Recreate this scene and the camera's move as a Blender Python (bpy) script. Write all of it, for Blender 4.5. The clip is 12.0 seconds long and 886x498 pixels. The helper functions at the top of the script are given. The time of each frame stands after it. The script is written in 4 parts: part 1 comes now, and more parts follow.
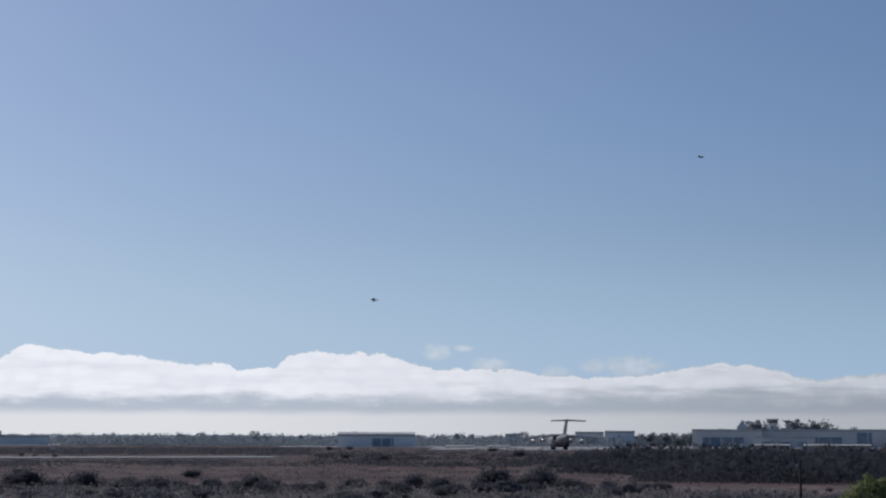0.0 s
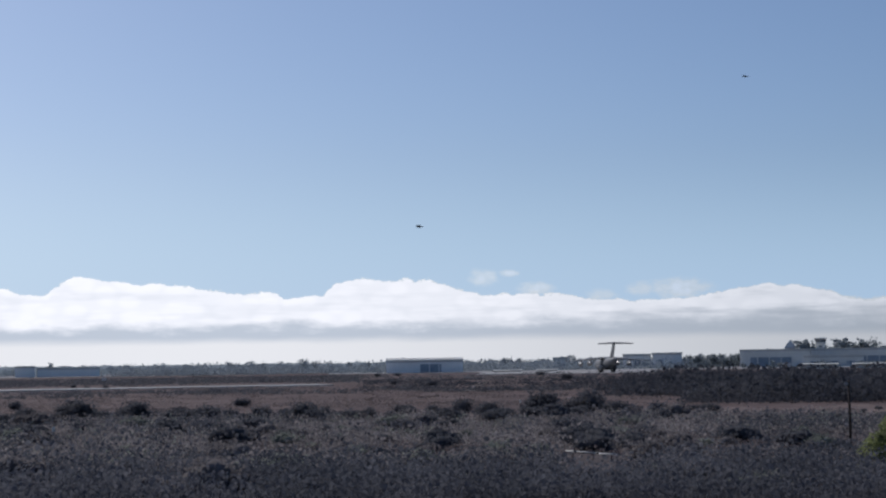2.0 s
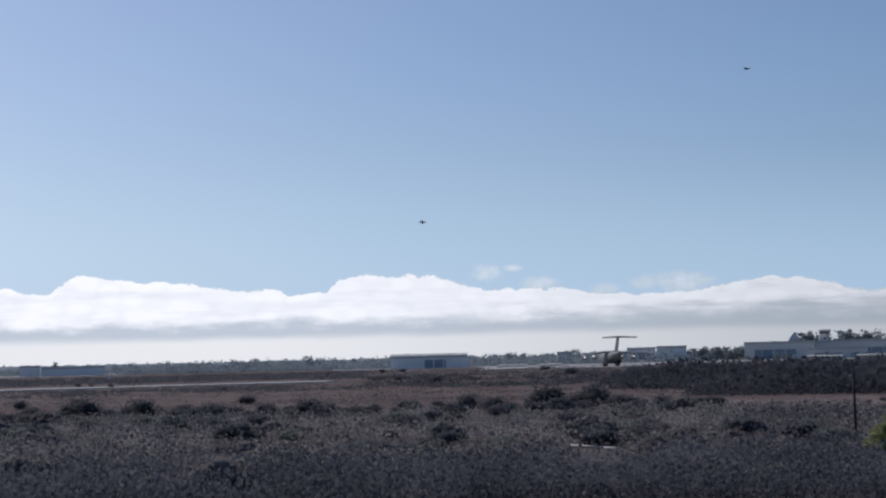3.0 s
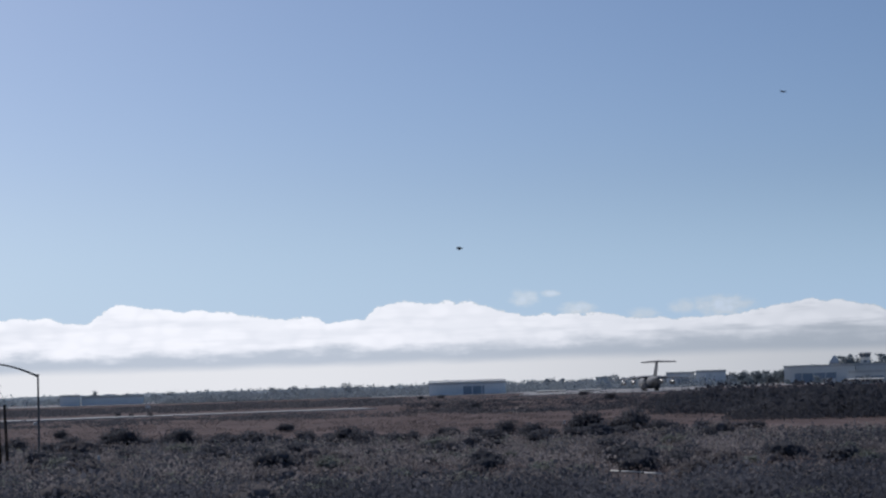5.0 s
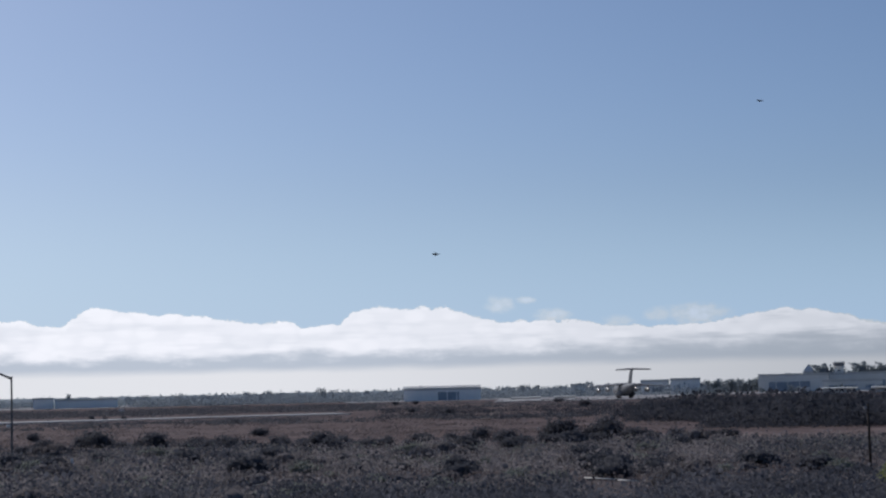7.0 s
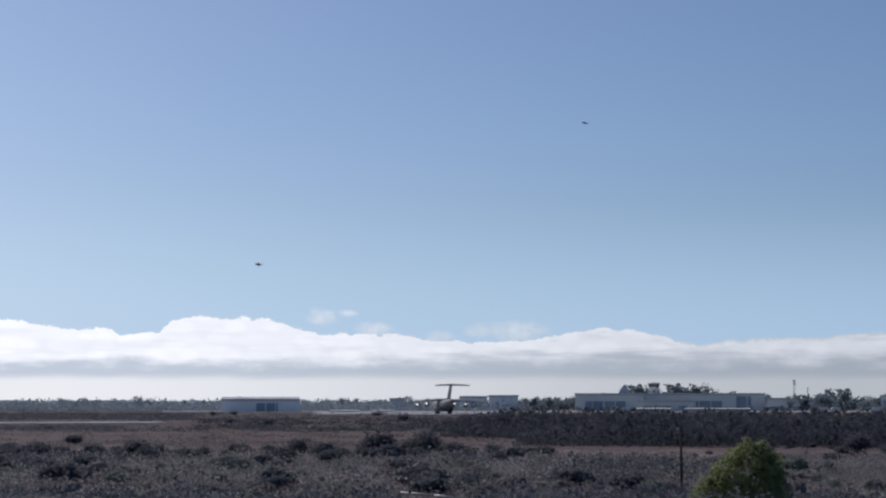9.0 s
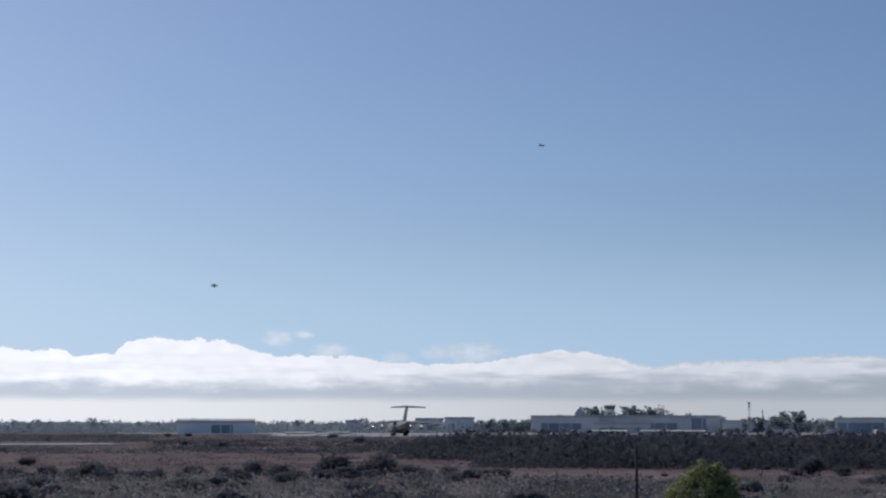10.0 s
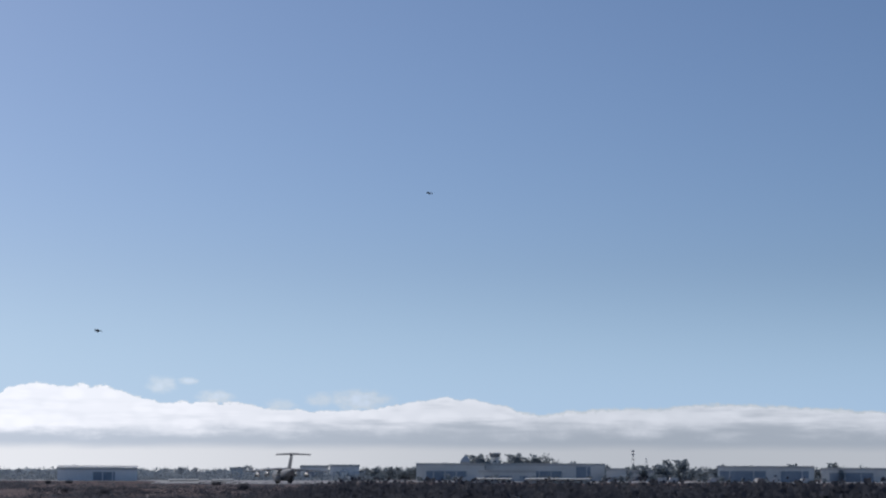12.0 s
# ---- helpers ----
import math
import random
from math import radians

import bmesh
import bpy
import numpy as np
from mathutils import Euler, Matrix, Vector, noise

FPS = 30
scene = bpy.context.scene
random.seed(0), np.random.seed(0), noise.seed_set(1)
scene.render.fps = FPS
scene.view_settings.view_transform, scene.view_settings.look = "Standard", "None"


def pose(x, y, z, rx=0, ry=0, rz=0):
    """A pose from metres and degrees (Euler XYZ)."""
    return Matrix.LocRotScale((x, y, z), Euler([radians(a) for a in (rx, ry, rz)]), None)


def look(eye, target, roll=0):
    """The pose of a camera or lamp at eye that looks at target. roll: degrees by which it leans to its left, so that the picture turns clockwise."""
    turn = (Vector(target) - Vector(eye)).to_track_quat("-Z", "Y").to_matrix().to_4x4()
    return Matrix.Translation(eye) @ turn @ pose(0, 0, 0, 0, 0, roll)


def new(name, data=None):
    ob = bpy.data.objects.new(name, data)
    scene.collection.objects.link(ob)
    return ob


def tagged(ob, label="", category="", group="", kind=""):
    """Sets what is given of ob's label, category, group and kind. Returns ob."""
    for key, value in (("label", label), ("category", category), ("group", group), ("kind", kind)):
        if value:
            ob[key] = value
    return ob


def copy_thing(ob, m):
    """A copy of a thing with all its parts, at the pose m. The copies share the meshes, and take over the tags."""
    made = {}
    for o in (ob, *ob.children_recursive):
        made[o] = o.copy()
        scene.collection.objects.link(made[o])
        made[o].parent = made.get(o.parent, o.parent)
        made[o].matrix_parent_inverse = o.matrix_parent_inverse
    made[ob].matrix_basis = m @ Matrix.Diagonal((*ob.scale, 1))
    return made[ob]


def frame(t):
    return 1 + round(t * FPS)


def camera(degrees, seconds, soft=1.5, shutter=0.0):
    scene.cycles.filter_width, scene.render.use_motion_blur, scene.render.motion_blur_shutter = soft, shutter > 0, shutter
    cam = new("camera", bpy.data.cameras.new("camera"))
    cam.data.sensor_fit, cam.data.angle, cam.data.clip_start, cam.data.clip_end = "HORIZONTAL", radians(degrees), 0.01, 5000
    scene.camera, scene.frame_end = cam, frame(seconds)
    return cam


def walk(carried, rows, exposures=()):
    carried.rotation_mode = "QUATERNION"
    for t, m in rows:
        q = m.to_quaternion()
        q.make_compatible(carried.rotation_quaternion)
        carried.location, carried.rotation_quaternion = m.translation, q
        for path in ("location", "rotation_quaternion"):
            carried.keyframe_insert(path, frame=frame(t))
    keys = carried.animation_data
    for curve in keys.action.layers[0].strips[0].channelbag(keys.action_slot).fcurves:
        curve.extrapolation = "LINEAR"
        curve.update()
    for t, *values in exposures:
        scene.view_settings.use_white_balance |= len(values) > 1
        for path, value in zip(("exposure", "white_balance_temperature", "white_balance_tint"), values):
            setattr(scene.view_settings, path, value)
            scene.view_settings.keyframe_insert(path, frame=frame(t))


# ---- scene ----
# ---- camera ----
cam = camera(27.53, 12.0, soft=2.3)
EYE = (0.0, 0.0, 6.0)
PATH = [  # seconds, yaw, pitch, roll
    (0.0, 3.885, 6.004, 0.171), (0.5, 3.464, 5.576, 0.443), (1.0, 3.780, 4.887, 0.374), (1.5, 4.640, 4.175, -0.189),
    (2.0, 5.320, 3.658, -0.821), (2.5, 5.326, 3.466, -1.276), (4.5, 6.024, 4.102, -1.746), (5.0, 6.587, 4.379, -1.831),
    (5.5, 7.075, 4.608, -1.825), (6.0, 7.321, 4.738, -1.743), (6.5, 6.894, 4.692, -1.644), (7.0, 5.821, 4.542, -1.374),
    (7.5, 4.423, 4.410, -1.077), (7.7, 3.588, 4.412, -0.964), (9.3, -0.212, 5.097, 0.062), (9.5, -0.488, 5.244, 0.030),
    (10.0, -1.162, 5.587, 0.067), (10.5, -1.909, 5.954, 0.121), (11.0, -2.853, 6.415, 0.270), (11.5, -3.867, 6.794, 0.320),
    (12.0, -4.755, 7.087, 0.200),
]


def aim(yaw, pitch, roll):
    return pose(*EYE, 0, 0, yaw) @ pose(0, 0, 0, 90 + pitch) @ pose(0, 0, 0, 0, 0, roll)


walk(cam, [(t, aim(*p)) for t, *p in PATH], [(t, s, 5950, 11) for t, s in ((0.0, -0.04), (1.0, 0.12), (2.5, 0.14), (4.5, 0.1), (6.5, 0.03), (9.5, 0.19), (12.0, 0.19))])

# ---- light ----
SUN_AZ, SUN_EL = 42.0, 38.0  # degrees left of the view's middle, and above the horizon
world = bpy.data.worlds.new("world")
scene.world = world
world.use_nodes = True
wn = world.node_tree.nodes
sky = wn.new("ShaderNodeTexSky")
sky.sky_type, sky.sun_disc = "NISHITA", False
sky.sun_elevation, sky.sun_rotation = radians(SUN_EL), radians(-SUN_AZ)
sky.altitude, sky.air_density, sky.dust_density, sky.ozone_density = 0, 0.75, 1.0, 3.2
wn["Background"].inputs["Strength"].default_value = 0.066
world.node_tree.links.new(sky.outputs[0], wn["Background"].inputs["Color"])
sun = new("sun", bpy.data.lights.new("sun", "SUN"))
sun.data.energy, sun.data.angle, sun.data.color = 2.0, radians(0.5), (1.0, 0.93, 0.84)
sd = Vector((-math.sin(radians(SUN_AZ)) * math.cos(radians(SUN_EL)), math.cos(radians(SUN_AZ)) * math.cos(radians(SUN_EL)), math.sin(radians(SUN_EL))))
sun.matrix_basis = look(sd * 300, (0, 0, 0))


# ---- materials ----
class Nodes:
    """A short way to write a node tree."""

    def __init__(self, name):
        self.m = bpy.data.materials.new(name)
        self.m.use_nodes = True
        self.t = self.m.node_tree
        self.t.nodes.clear()
        self.out = self.t.nodes.new("ShaderNodeOutputMaterial")

    def n(self, kind, **sets):
        nd = self.t.nodes.new("ShaderNode" + kind)
        for k, val in sets.items():
            setattr(nd, k, val)
        return nd

    def l(self, a, b):
        self.t.links.new(a, b)
        return b.node

    def val(self, sock, x):
        if isinstance(x, (int, float, tuple)):
            sock.default_value = x
        else:
            self.t.links.new(x, sock)

    def math(self, op, a, b=0.0, c=0.0):
        nd = self.n("Math", operation=op)
        for i, x in enumerate((a, b, c)):
            self.val(nd.inputs[i], x)
        return nd.outputs[0]

    def mix(self, fac, a, b, blend="MIX"):
        nd = self.n("Mix", data_type="RGBA", blend_type=blend)
        self.val(nd.inputs[0], fac)
        for i, x in ((6, a), (7, b)):
            self.val(nd.inputs[i], (*x, 1.0) if isinstance(x, tuple) and len(x) == 3 else x)
        return nd.outputs[2]

    def noise(self, scale, detail=3.0, vec=None, rough=0.55):
        nd = self.n("TexNoise")
        nd.inputs["Scale"].default_value, nd.inputs["Detail"].default_value = scale, detail
        nd.inputs["Roughness"].default_value = rough
        if vec is not None:
            self.l(vec, nd.inputs["Vector"])
        return nd.outputs["Fac"]

    def step(self, x, lo, hi, a=0.0, b=1.0):
        nd = self.n("MapRange", interpolation_type="SMOOTHSTEP")
        for i, q in enumerate((x, lo, hi, a, b)):
            self.val(nd.inputs[i], q)
        return nd.outputs[0]

    def position(self):
        return self.n("NewGeometry").outputs["Position"]


def surface(name, dark, light, scale=1.0, rough=0.8, metal=0.0, bump=0.0, fine=None, by_object=0.0, by_island=0.0, translucent=0.0, fluff=0.0):
    """A weathered surface: two scales of variation between a dark and a light base colour."""
    g = Nodes(name)
    co = g.n("TexCoord").outputs["Object"]
    big, small = g.noise(scale, 3, co), g.noise(fine or scale * 9, 4, co)
    f = g.math("ADD", g.math("MULTIPLY", big, 0.6), g.math("MULTIPLY", small, 0.4))
    f = g.step(f, 0.32, 0.68)
    if by_object:
        f = g.math("ADD", f, g.math("MULTIPLY", g.math("SUBTRACT", g.n("ObjectInfo").outputs["Random"], 0.5), by_object))
    if by_island:
        f = g.math("ADD", f, g.math("MULTIPLY", g.math("SUBTRACT", g.n("NewGeometry").outputs["Random Per Island"], 0.5), by_island))
    col = g.mix(g.math("MINIMUM", g.math("MAXIMUM", f, 0.0), 1.0), dark, light)
    p = g.n("BsdfPrincipled")
    g.l(col, p.inputs["Base Color"])
    p.inputs["Roughness"].default_value, p.inputs["Metallic"].default_value = rough, metal
    p.inputs["Specular IOR Level"].default_value = 0.3
    if bump:
        b = g.n("Bump")
        b.inputs["Strength"].default_value, b.inputs["Distance"].default_value = bump, 0.03
        g.l(small, b.inputs["Height"])
        g.l(b.outputs[0], p.inputs["Normal"])
    if fluff:  # normals bent upward to even out light and shade on the leaves
        m1, m2 = g.n("VectorMath", operation="SCALE"), g.n("VectorMath", operation="ADD")
        g.l(g.n("NewGeometry").outputs["Normal"], m1.inputs[0])
        m1.inputs["Scale"].default_value = 1 - fluff
        g.l(m1.outputs[0], m2.inputs[0])
        m2.inputs[1].default_value = (0.0, 0.0, fluff)
        nm = g.n("VectorMath", operation="NORMALIZE")
        g.l(m2.outputs[0], nm.inputs[0])
        g.l(nm.outputs[0], p.inputs["Normal"])
    if translucent:
        tr, mx = g.n("BsdfTranslucent"), g.n("MixShader")
        g.l(col, tr.inputs["Color"])
        mx.inputs[0].default_value = translucent
        g.l(p.outputs[0], mx.inputs[1])
        g.l(tr.outputs[0], mx.inputs[2])
        g.l(mx.outputs[0], g.out.inputs[0])
    else:
        g.l(p.outputs[0], g.out.inputs[0])
    return g.m


M_SCRUB = surface("grey_green_scrub", (0.137, 0.123, 0.123), (0.353, 0.316, 0.308), 0.1, 0.95, fine=0.35, by_island=0.2, by_object=0.6, translucent=0.5, fluff=0.6)
M_SAGE = surface("sage_leaves", (0.144, 0.157, 0.136), (0.389, 0.406, 0.345), 0.1, 0.95, fine=0.35, by_island=0.2, by_object=0.6, translucent=0.5, fluff=0.6)
M_DRY = surface("dry_brush", (0.149, 0.123, 0.121), (0.226, 0.187, 0.179), 0.06, 0.95, fine=0.8, by_island=0.25, translucent=0.5, fluff=0.6)
M_DARKBUSH = surface("dark_brush", (0.092, 0.095, 0.109), (0.147, 0.143, 0.153), 0.5, 0.95, by_island=0.2, by_object=0.5, translucent=0.5, fluff=0.6)
# dark sage, and near scrub whose shade is put into the colour
M_DARKSCRUB = surface("dark_and_shaded_scrub", (0.063, 0.066, 0.080), (0.173, 0.172, 0.192), 0.15, 0.95, fine=0.9, by_island=0.3, translucent=0.5, fluff=0.6)
M_CHAP = surface("dense_chaparral", (0.053, 0.057, 0.071), (0.085, 0.085, 0.096), 0.03, 0.95, fine=0.2, by_island=0.25, translucent=0.5, fluff=0.6)
# haze put into the woodland's colour: paler and bluer than its leaves
M_HAZEWOOD = surface("hazed_woodland", (0.275, 0.326, 0.362), (0.362, 0.420, 0.464), 0.02, 0.95, fine=0.15, by_island=0.3, translucent=0.3, fluff=0.7)
M_GREEN = surface("fresh_green_leaves", (0.144, 0.166, 0.072), (0.374, 0.396, 0.166), 0.9, 0.7, by_island=0.6, translucent=0.5, fluff=0.3)
# leaf colours lightened and blued to stand in for distance haze
M_HAZETREE = surface("haze_paled_leaves", (0.26, 0.295, 0.32), (0.33, 0.365, 0.39), 0.05, 0.95, by_island=0.2, by_object=0.5, translucent=0.5, fluff=0.4)
M_HAZETREEDARK = surface("haze_paled_dark_leaves", (0.2, 0.23, 0.245), (0.28, 0.31, 0.325), 0.05, 0.95, by_island=0.25, by_object=0.5, translucent=0.5, fluff=0.35)
M_BARK = surface("bark", (0.06, 0.045, 0.035), (0.14, 0.11, 0.09), 3, 0.9, bump=0.4)
M_WOODPOLE = surface("creosoted_wood", (0.03, 0.022, 0.018), (0.09, 0.065, 0.05), 4, 0.85, bump=0.4)
M_STEEL = surface("weathered_steel", (0.07, 0.07, 0.072), (0.14, 0.14, 0.142), 2, 0.6, 0.4)
M_WHITE = surface("white_paint", (0.66, 0.63, 0.58), (0.84, 0.81, 0.76), 1.5, 0.4)
M_CONCRETE = surface("worn_concrete", (0.272, 0.256, 0.248), (0.464, 0.440, 0.416), 0.03, 0.85, fine=0.4)
# wall, fascia and door colours lightened to stand in for distance haze
M_WALLGREY = surface("haze_paled_grey_wall", (0.62, 0.61, 0.58), (0.77, 0.76, 0.725), 0.05, 0.7, fine=0.6)
M_WALLPALE = surface("haze_paled_wall", (0.74, 0.74, 0.73), (0.85, 0.85, 0.84), 0.05, 0.7, fine=0.6)
M_FASCIA = surface("grey_fascia", (0.46, 0.45, 0.43), (0.58, 0.57, 0.55), 0.1, 0.6)
M_ROOF = surface("pale_roof", (0.52, 0.50, 0.46), (0.68, 0.66, 0.61), 0.08, 0.6)
M_DOORDARK = surface("haze_lifted_door", (0.225, 0.270, 0.323), (0.330, 0.375, 0.435), 0.1, 0.6)
M_GLASS = surface("window_glass", (0.10, 0.115, 0.13), (0.16, 0.175, 0.19), 0.3, 0.12)
M_AIR = surface("aircraft_grey_paint", (0.14, 0.142, 0.148), (0.19, 0.19, 0.195), 0.15, 0.6, fine=1.5)
M_AIRDARK = surface("dark_grey_paint", (0.05, 0.05, 0.05), (0.09, 0.088, 0.085), 0.3, 0.5)
M_METAL = surface("bare_metal", (0.24, 0.235, 0.225), (0.36, 0.35, 0.34), 1.0, 0.45, 1.0)
M_JET = surface("dark_jet_paint", (0.012, 0.014, 0.018), (0.022, 0.024, 0.028), 0.3, 0.95)
M_TYRE = surface("tyre_rubber", (0.02, 0.02, 0.02), (0.04, 0.04, 0.04), 2, 0.85)


def ground_material():
    g = Nodes("dry_ground")
    pos = g.position()
    sp = g.n("SeparateXYZ")
    g.l(pos, sp.inputs[0])
    big, mid, small = g.noise(0.012, 4, pos), g.noise(0.09, 4, pos), g.noise(1.3, 4, pos)
    red = g.mix(g.step(mid, 0.35, 0.65), (0.11, 0.0778, 0.0725), (0.18, 0.127, 0.116))
    grey = g.mix(g.step(mid, 0.3, 0.7), (0.0761, 0.0644, 0.0656), (0.131, 0.107, 0.104))
    pale = g.mix(g.step(small, 0.3, 0.7), (0.159, 0.123, 0.116), (0.243, 0.187, 0.17))
    col = g.mix(g.step(g.math("ADD", g.math("MULTIPLY", sp.outputs["Y"], 0.01), g.math("MULTIPLY", big, 1.6)), 2.75, 3.2), grey, red)
    col = g.mix(g.math("MULTIPLY", g.step(g.math("ADD", g.math("MULTIPLY", mid, 0.6), g.math("MULTIPLY", big, 0.4)), 0.55, 0.62), 0.75), col, pale)
    strip = g.math("ABSOLUTE", g.math("ADD", g.math("SUBTRACT", sp.outputs["Y"], 221.0), g.math("MULTIPLY", g.math("SUBTRACT", mid, 0.5), 70.0)))
    strip = g.math("MULTIPLY", g.step(strip, 15.0, 7.0), g.step(g.noise(0.03, 3, pos), 0.42, 0.52))
    col = g.mix(g.math("MULTIPLY", strip, 0.55), col, g.mix(small, (0.275, 0.21, 0.182), (0.422, 0.321, 0.272)))
    col = g.mix(g.math("MULTIPLY", g.step(small, 0.4, 0.75), 0.5), col, g.mix(0.5, (0.106, 0.0778, 0.0679), grey))
    p, b = g.n("BsdfPrincipled"), g.n("Bump")
    p.inputs["Roughness"].default_value = 0.95
    p.inputs["Specular IOR Level"].default_value = 0.1
    b.inputs["Strength"].default_value, b.inputs["Distance"].default_value = 0.7, 0.25
    g.l(small, b.inputs["Height"])
    g.l(b.outputs[0], p.inputs["Normal"])
    g.l(col, p.inputs["Base Color"])
    g.l(p.outputs[0], g.out.inputs[0])
    return g.m


CLOUD_TOP = [(26, 2.3), (23, 2.45), (20.9, 2.4), (19.9, 2.58), (19.0, 2.53), (18.2, 2.38), (17.65, 2.39), (17.5, 2.65), (16.8, 2.96), (15.7, 2.8), (15.0, 2.62), (14.3, 2.68), (12.75, 2.54), (11.4, 2.38), (10.55, 2.36), (10.4, 2.14), (9.7, 2.2), (9.0, 2.38), (8.85, 2.66), (8.1, 2.82), (7.3, 2.74), (5.8, 2.72), (5.1, 2.55), (4.5, 2.36), (3.8, 2.21), (3.0, 2.2), (2.45, 2.3), (1.5, 2.22), (0.65, 2.07), (-0.8, 1.97), (-2.5, 2.02), (-3.5, 2.2), (-4.2, 2.34), (-4.9, 2.42), (-5.8, 2.32), (-6.75, 2.2), (-7.2, 1.97), (-7.9, 1.92), (-8.8, 2.06), (-9.8, 2.13), (-11.4, 2.13), (-12.75, 2.25), (-14.3, 2.26), (-18.5, 2.0), (-26, 1.9)]


def cloud_material():
    """A far bank of low cloud: a billowing upper edge, a shaded underside and bright hazy air below."""
    g = Nodes("cloud_bank")
    sp = g.n("SeparateXYZ")
    g.l(g.position(), sp.inputs[0])
    x, y, z = (sp.outputs[k] for k in "XYZ")
    az = g.math("MULTIPLY", g.math("ARCTAN2", g.math("MULTIPLY", x, -1.0), y), 57.2958)
    dist = g.math("SQRT", g.math("ADD", g.math("MULTIPLY", x, x), g.math("MULTIPLY", y, y)))
    el = g.math("MULTIPLY", g.math("DIVIDE", g.math("SUBTRACT", z, 6.0), dist), 57.2958)
    co = g.n("CombineXYZ")
    g.l(az, co.inputs[0])
    g.l(g.math("MULTIPLY", el, 1.7), co.inputs[1])
    v = co.outputs[0]
    wide = g.n("CombineXYZ")
    g.l(g.math("MULTIPLY", az, 0.35), wide.inputs[0])
    g.l(g.math("MULTIPLY", el, 1.6), wide.inputs[1])
    curve = g.n("FloatCurve")
    pts = curve.mapping.curves[0].points
    prof = [((a + 26) / 52, e / 5) for a, e in sorted(CLOUD_TOP)]
    pts[0].location, pts[1].location = prof[0], prof[-1]
    for q in prof[1:-1]:
        pts.new(*q)
    for q in pts:
        q.handle_type = "VECTOR"
    curve.mapping.update()
    g.l(g.math("DIVIDE", g.math("ADD", az, 26.0), 52.0), curve.inputs["Value"])
    top = g.math("MULTIPLY", curve.outputs[0], 5.0)
    puff = g.n("TexVoronoi", feature="SMOOTH_F1")
    puff.inputs["Scale"].default_value, puff.inputs["Smoothness"].default_value = 1.5, 0.35
    g.l(v, puff.inputs["Vector"])
    edge = g.math("ADD", g.math("MULTIPLY", g.math("SUBTRACT", g.noise(2.0, 6, v, 0.62), 0.5), 0.26),
                  g.math("MULTIPLY", g.math("SUBTRACT", 0.42, puff.outputs["Distance"]), g.step(az, -2.0, 4.0, 0.08, 0.2)))
    edge = g.math("ADD", edge, g.math("MULTIPLY", g.math("SUBTRACT", g.noise(6.5, 3, v, 0.5), 0.5), 0.12))
    h = g.math("SUBTRACT", g.math("ADD", top, edge), el)
    soft = g.step(az, -8.6, -5.6, 0.2, 0.06)
    body = g.step(g.math("DIVIDE", h, soft), 0.0, 1.0)
    # thin torn scraps over the bank
    scraps = g.math("MULTIPLY", g.math("MULTIPLY", g.step(g.noise(0.9, 5, v, 0.55), 0.62, 0.85), g.step(g.math("ABSOLUTE", g.math("SUBTRACT", az, 1.2)), 5.0, 3.0)), g.step(h, -0.5, -0.1))
    for a0, e0, wa, we, thick in ((4.07, 2.74, 0.6, 0.36, 0.7), (3.26, 2.86, 0.4, 0.15, 0.8), (2.4, 2.38, 0.75, 0.26, 0.8), (0.35, 2.14, 0.65, 0.24, 0.6), (-0.95, 2.3, 0.65, 0.3, 0.65), (-2.1, 2.3, 1.3, 0.42, 0.85)):
        da, de = (g.math("DIVIDE", g.math("SUBTRACT", q, c), wd) for q, c, wd in ((az, a0, wa), (el, e0, we)))
        blob = g.math("SUBTRACT", 1.0, g.math("ADD", g.math("MULTIPLY", da, da), g.math("MULTIPLY", de, de)))
        blob = g.math("ADD", blob, g.math("MULTIPLY", g.math("SUBTRACT", g.noise(2.6, 5, v, 0.6), 0.5), 1.5))
        scraps = g.math("MAXIMUM", scraps, g.math("MULTIPLY", g.step(blob, -0.1, 1.3), thick))
    alpha = g.math("MAXIMUM", body, g.math("MULTIPLY", scraps, 0.9))
    # shading inside the bank
    low = g.n("CombineXYZ")
    g.l(g.math("ADD", g.math("MULTIPLY", az, 0.8), g.math("MULTIPLY", g.noise(3.0, 3, v), 0.35)), low.inputs[0])
    g.l(g.math("MULTIPLY", el, 2.3), low.inputs[1])
    tier = g.n("TexVoronoi", feature="SMOOTH_F1")
    tier.inputs["Scale"].default_value, tier.inputs["Smoothness"].default_value = 0.85, 0.6
    g.l(low.outputs[0], tier.inputs["Vector"])
    billow = g.math("SUBTRACT", g.noise(1.1, 5, wide.outputs[0], 0.6), 0.5)
    fine = g.math("SUBTRACT", g.noise(2.4, 4, v, 0.6), 0.5)
    rise = g.math("ADD", g.math("ADD", el, g.math("MULTIPLY", billow, 0.9)), g.math("ADD", g.math("MULTIPLY", fine, 0.25), g.math("MULTIPLY", g.math("SUBTRACT", 0.4, tier.outputs["Distance"]), 0.35)))
    lit = g.step(rise, 1.02, g.step(az, -9.0, 9.0, 1.75, 1.5))
    long = g.n("CombineXYZ")
    g.l(g.math("MULTIPLY", az, 0.3), long.inputs[0])
    g.l(g.math("MULTIPLY", el, 2.6), long.inputs[1])
    streak = g.math("MULTIPLY", g.step(g.noise(0.95, 4, long.outputs[0], 0.5), 0.44, 0.68), g.step(az, -6.0, 7.0, 0.9, 0.24))
    hollow = g.math("MULTIPLY", g.step(puff.outputs["Distance"], 0.32, 0.7), 0.13)
    lit = g.math("MULTIPLY", lit, g.math("SUBTRACT", 1.0, hollow))
    lit = g.math("MULTIPLY", lit, g.math("SUBTRACT", 1.0, g.math("MULTIPLY", streak, g.step(h, 0.08, 0.32))))
    west = g.step(az, -13.0, 14.0)
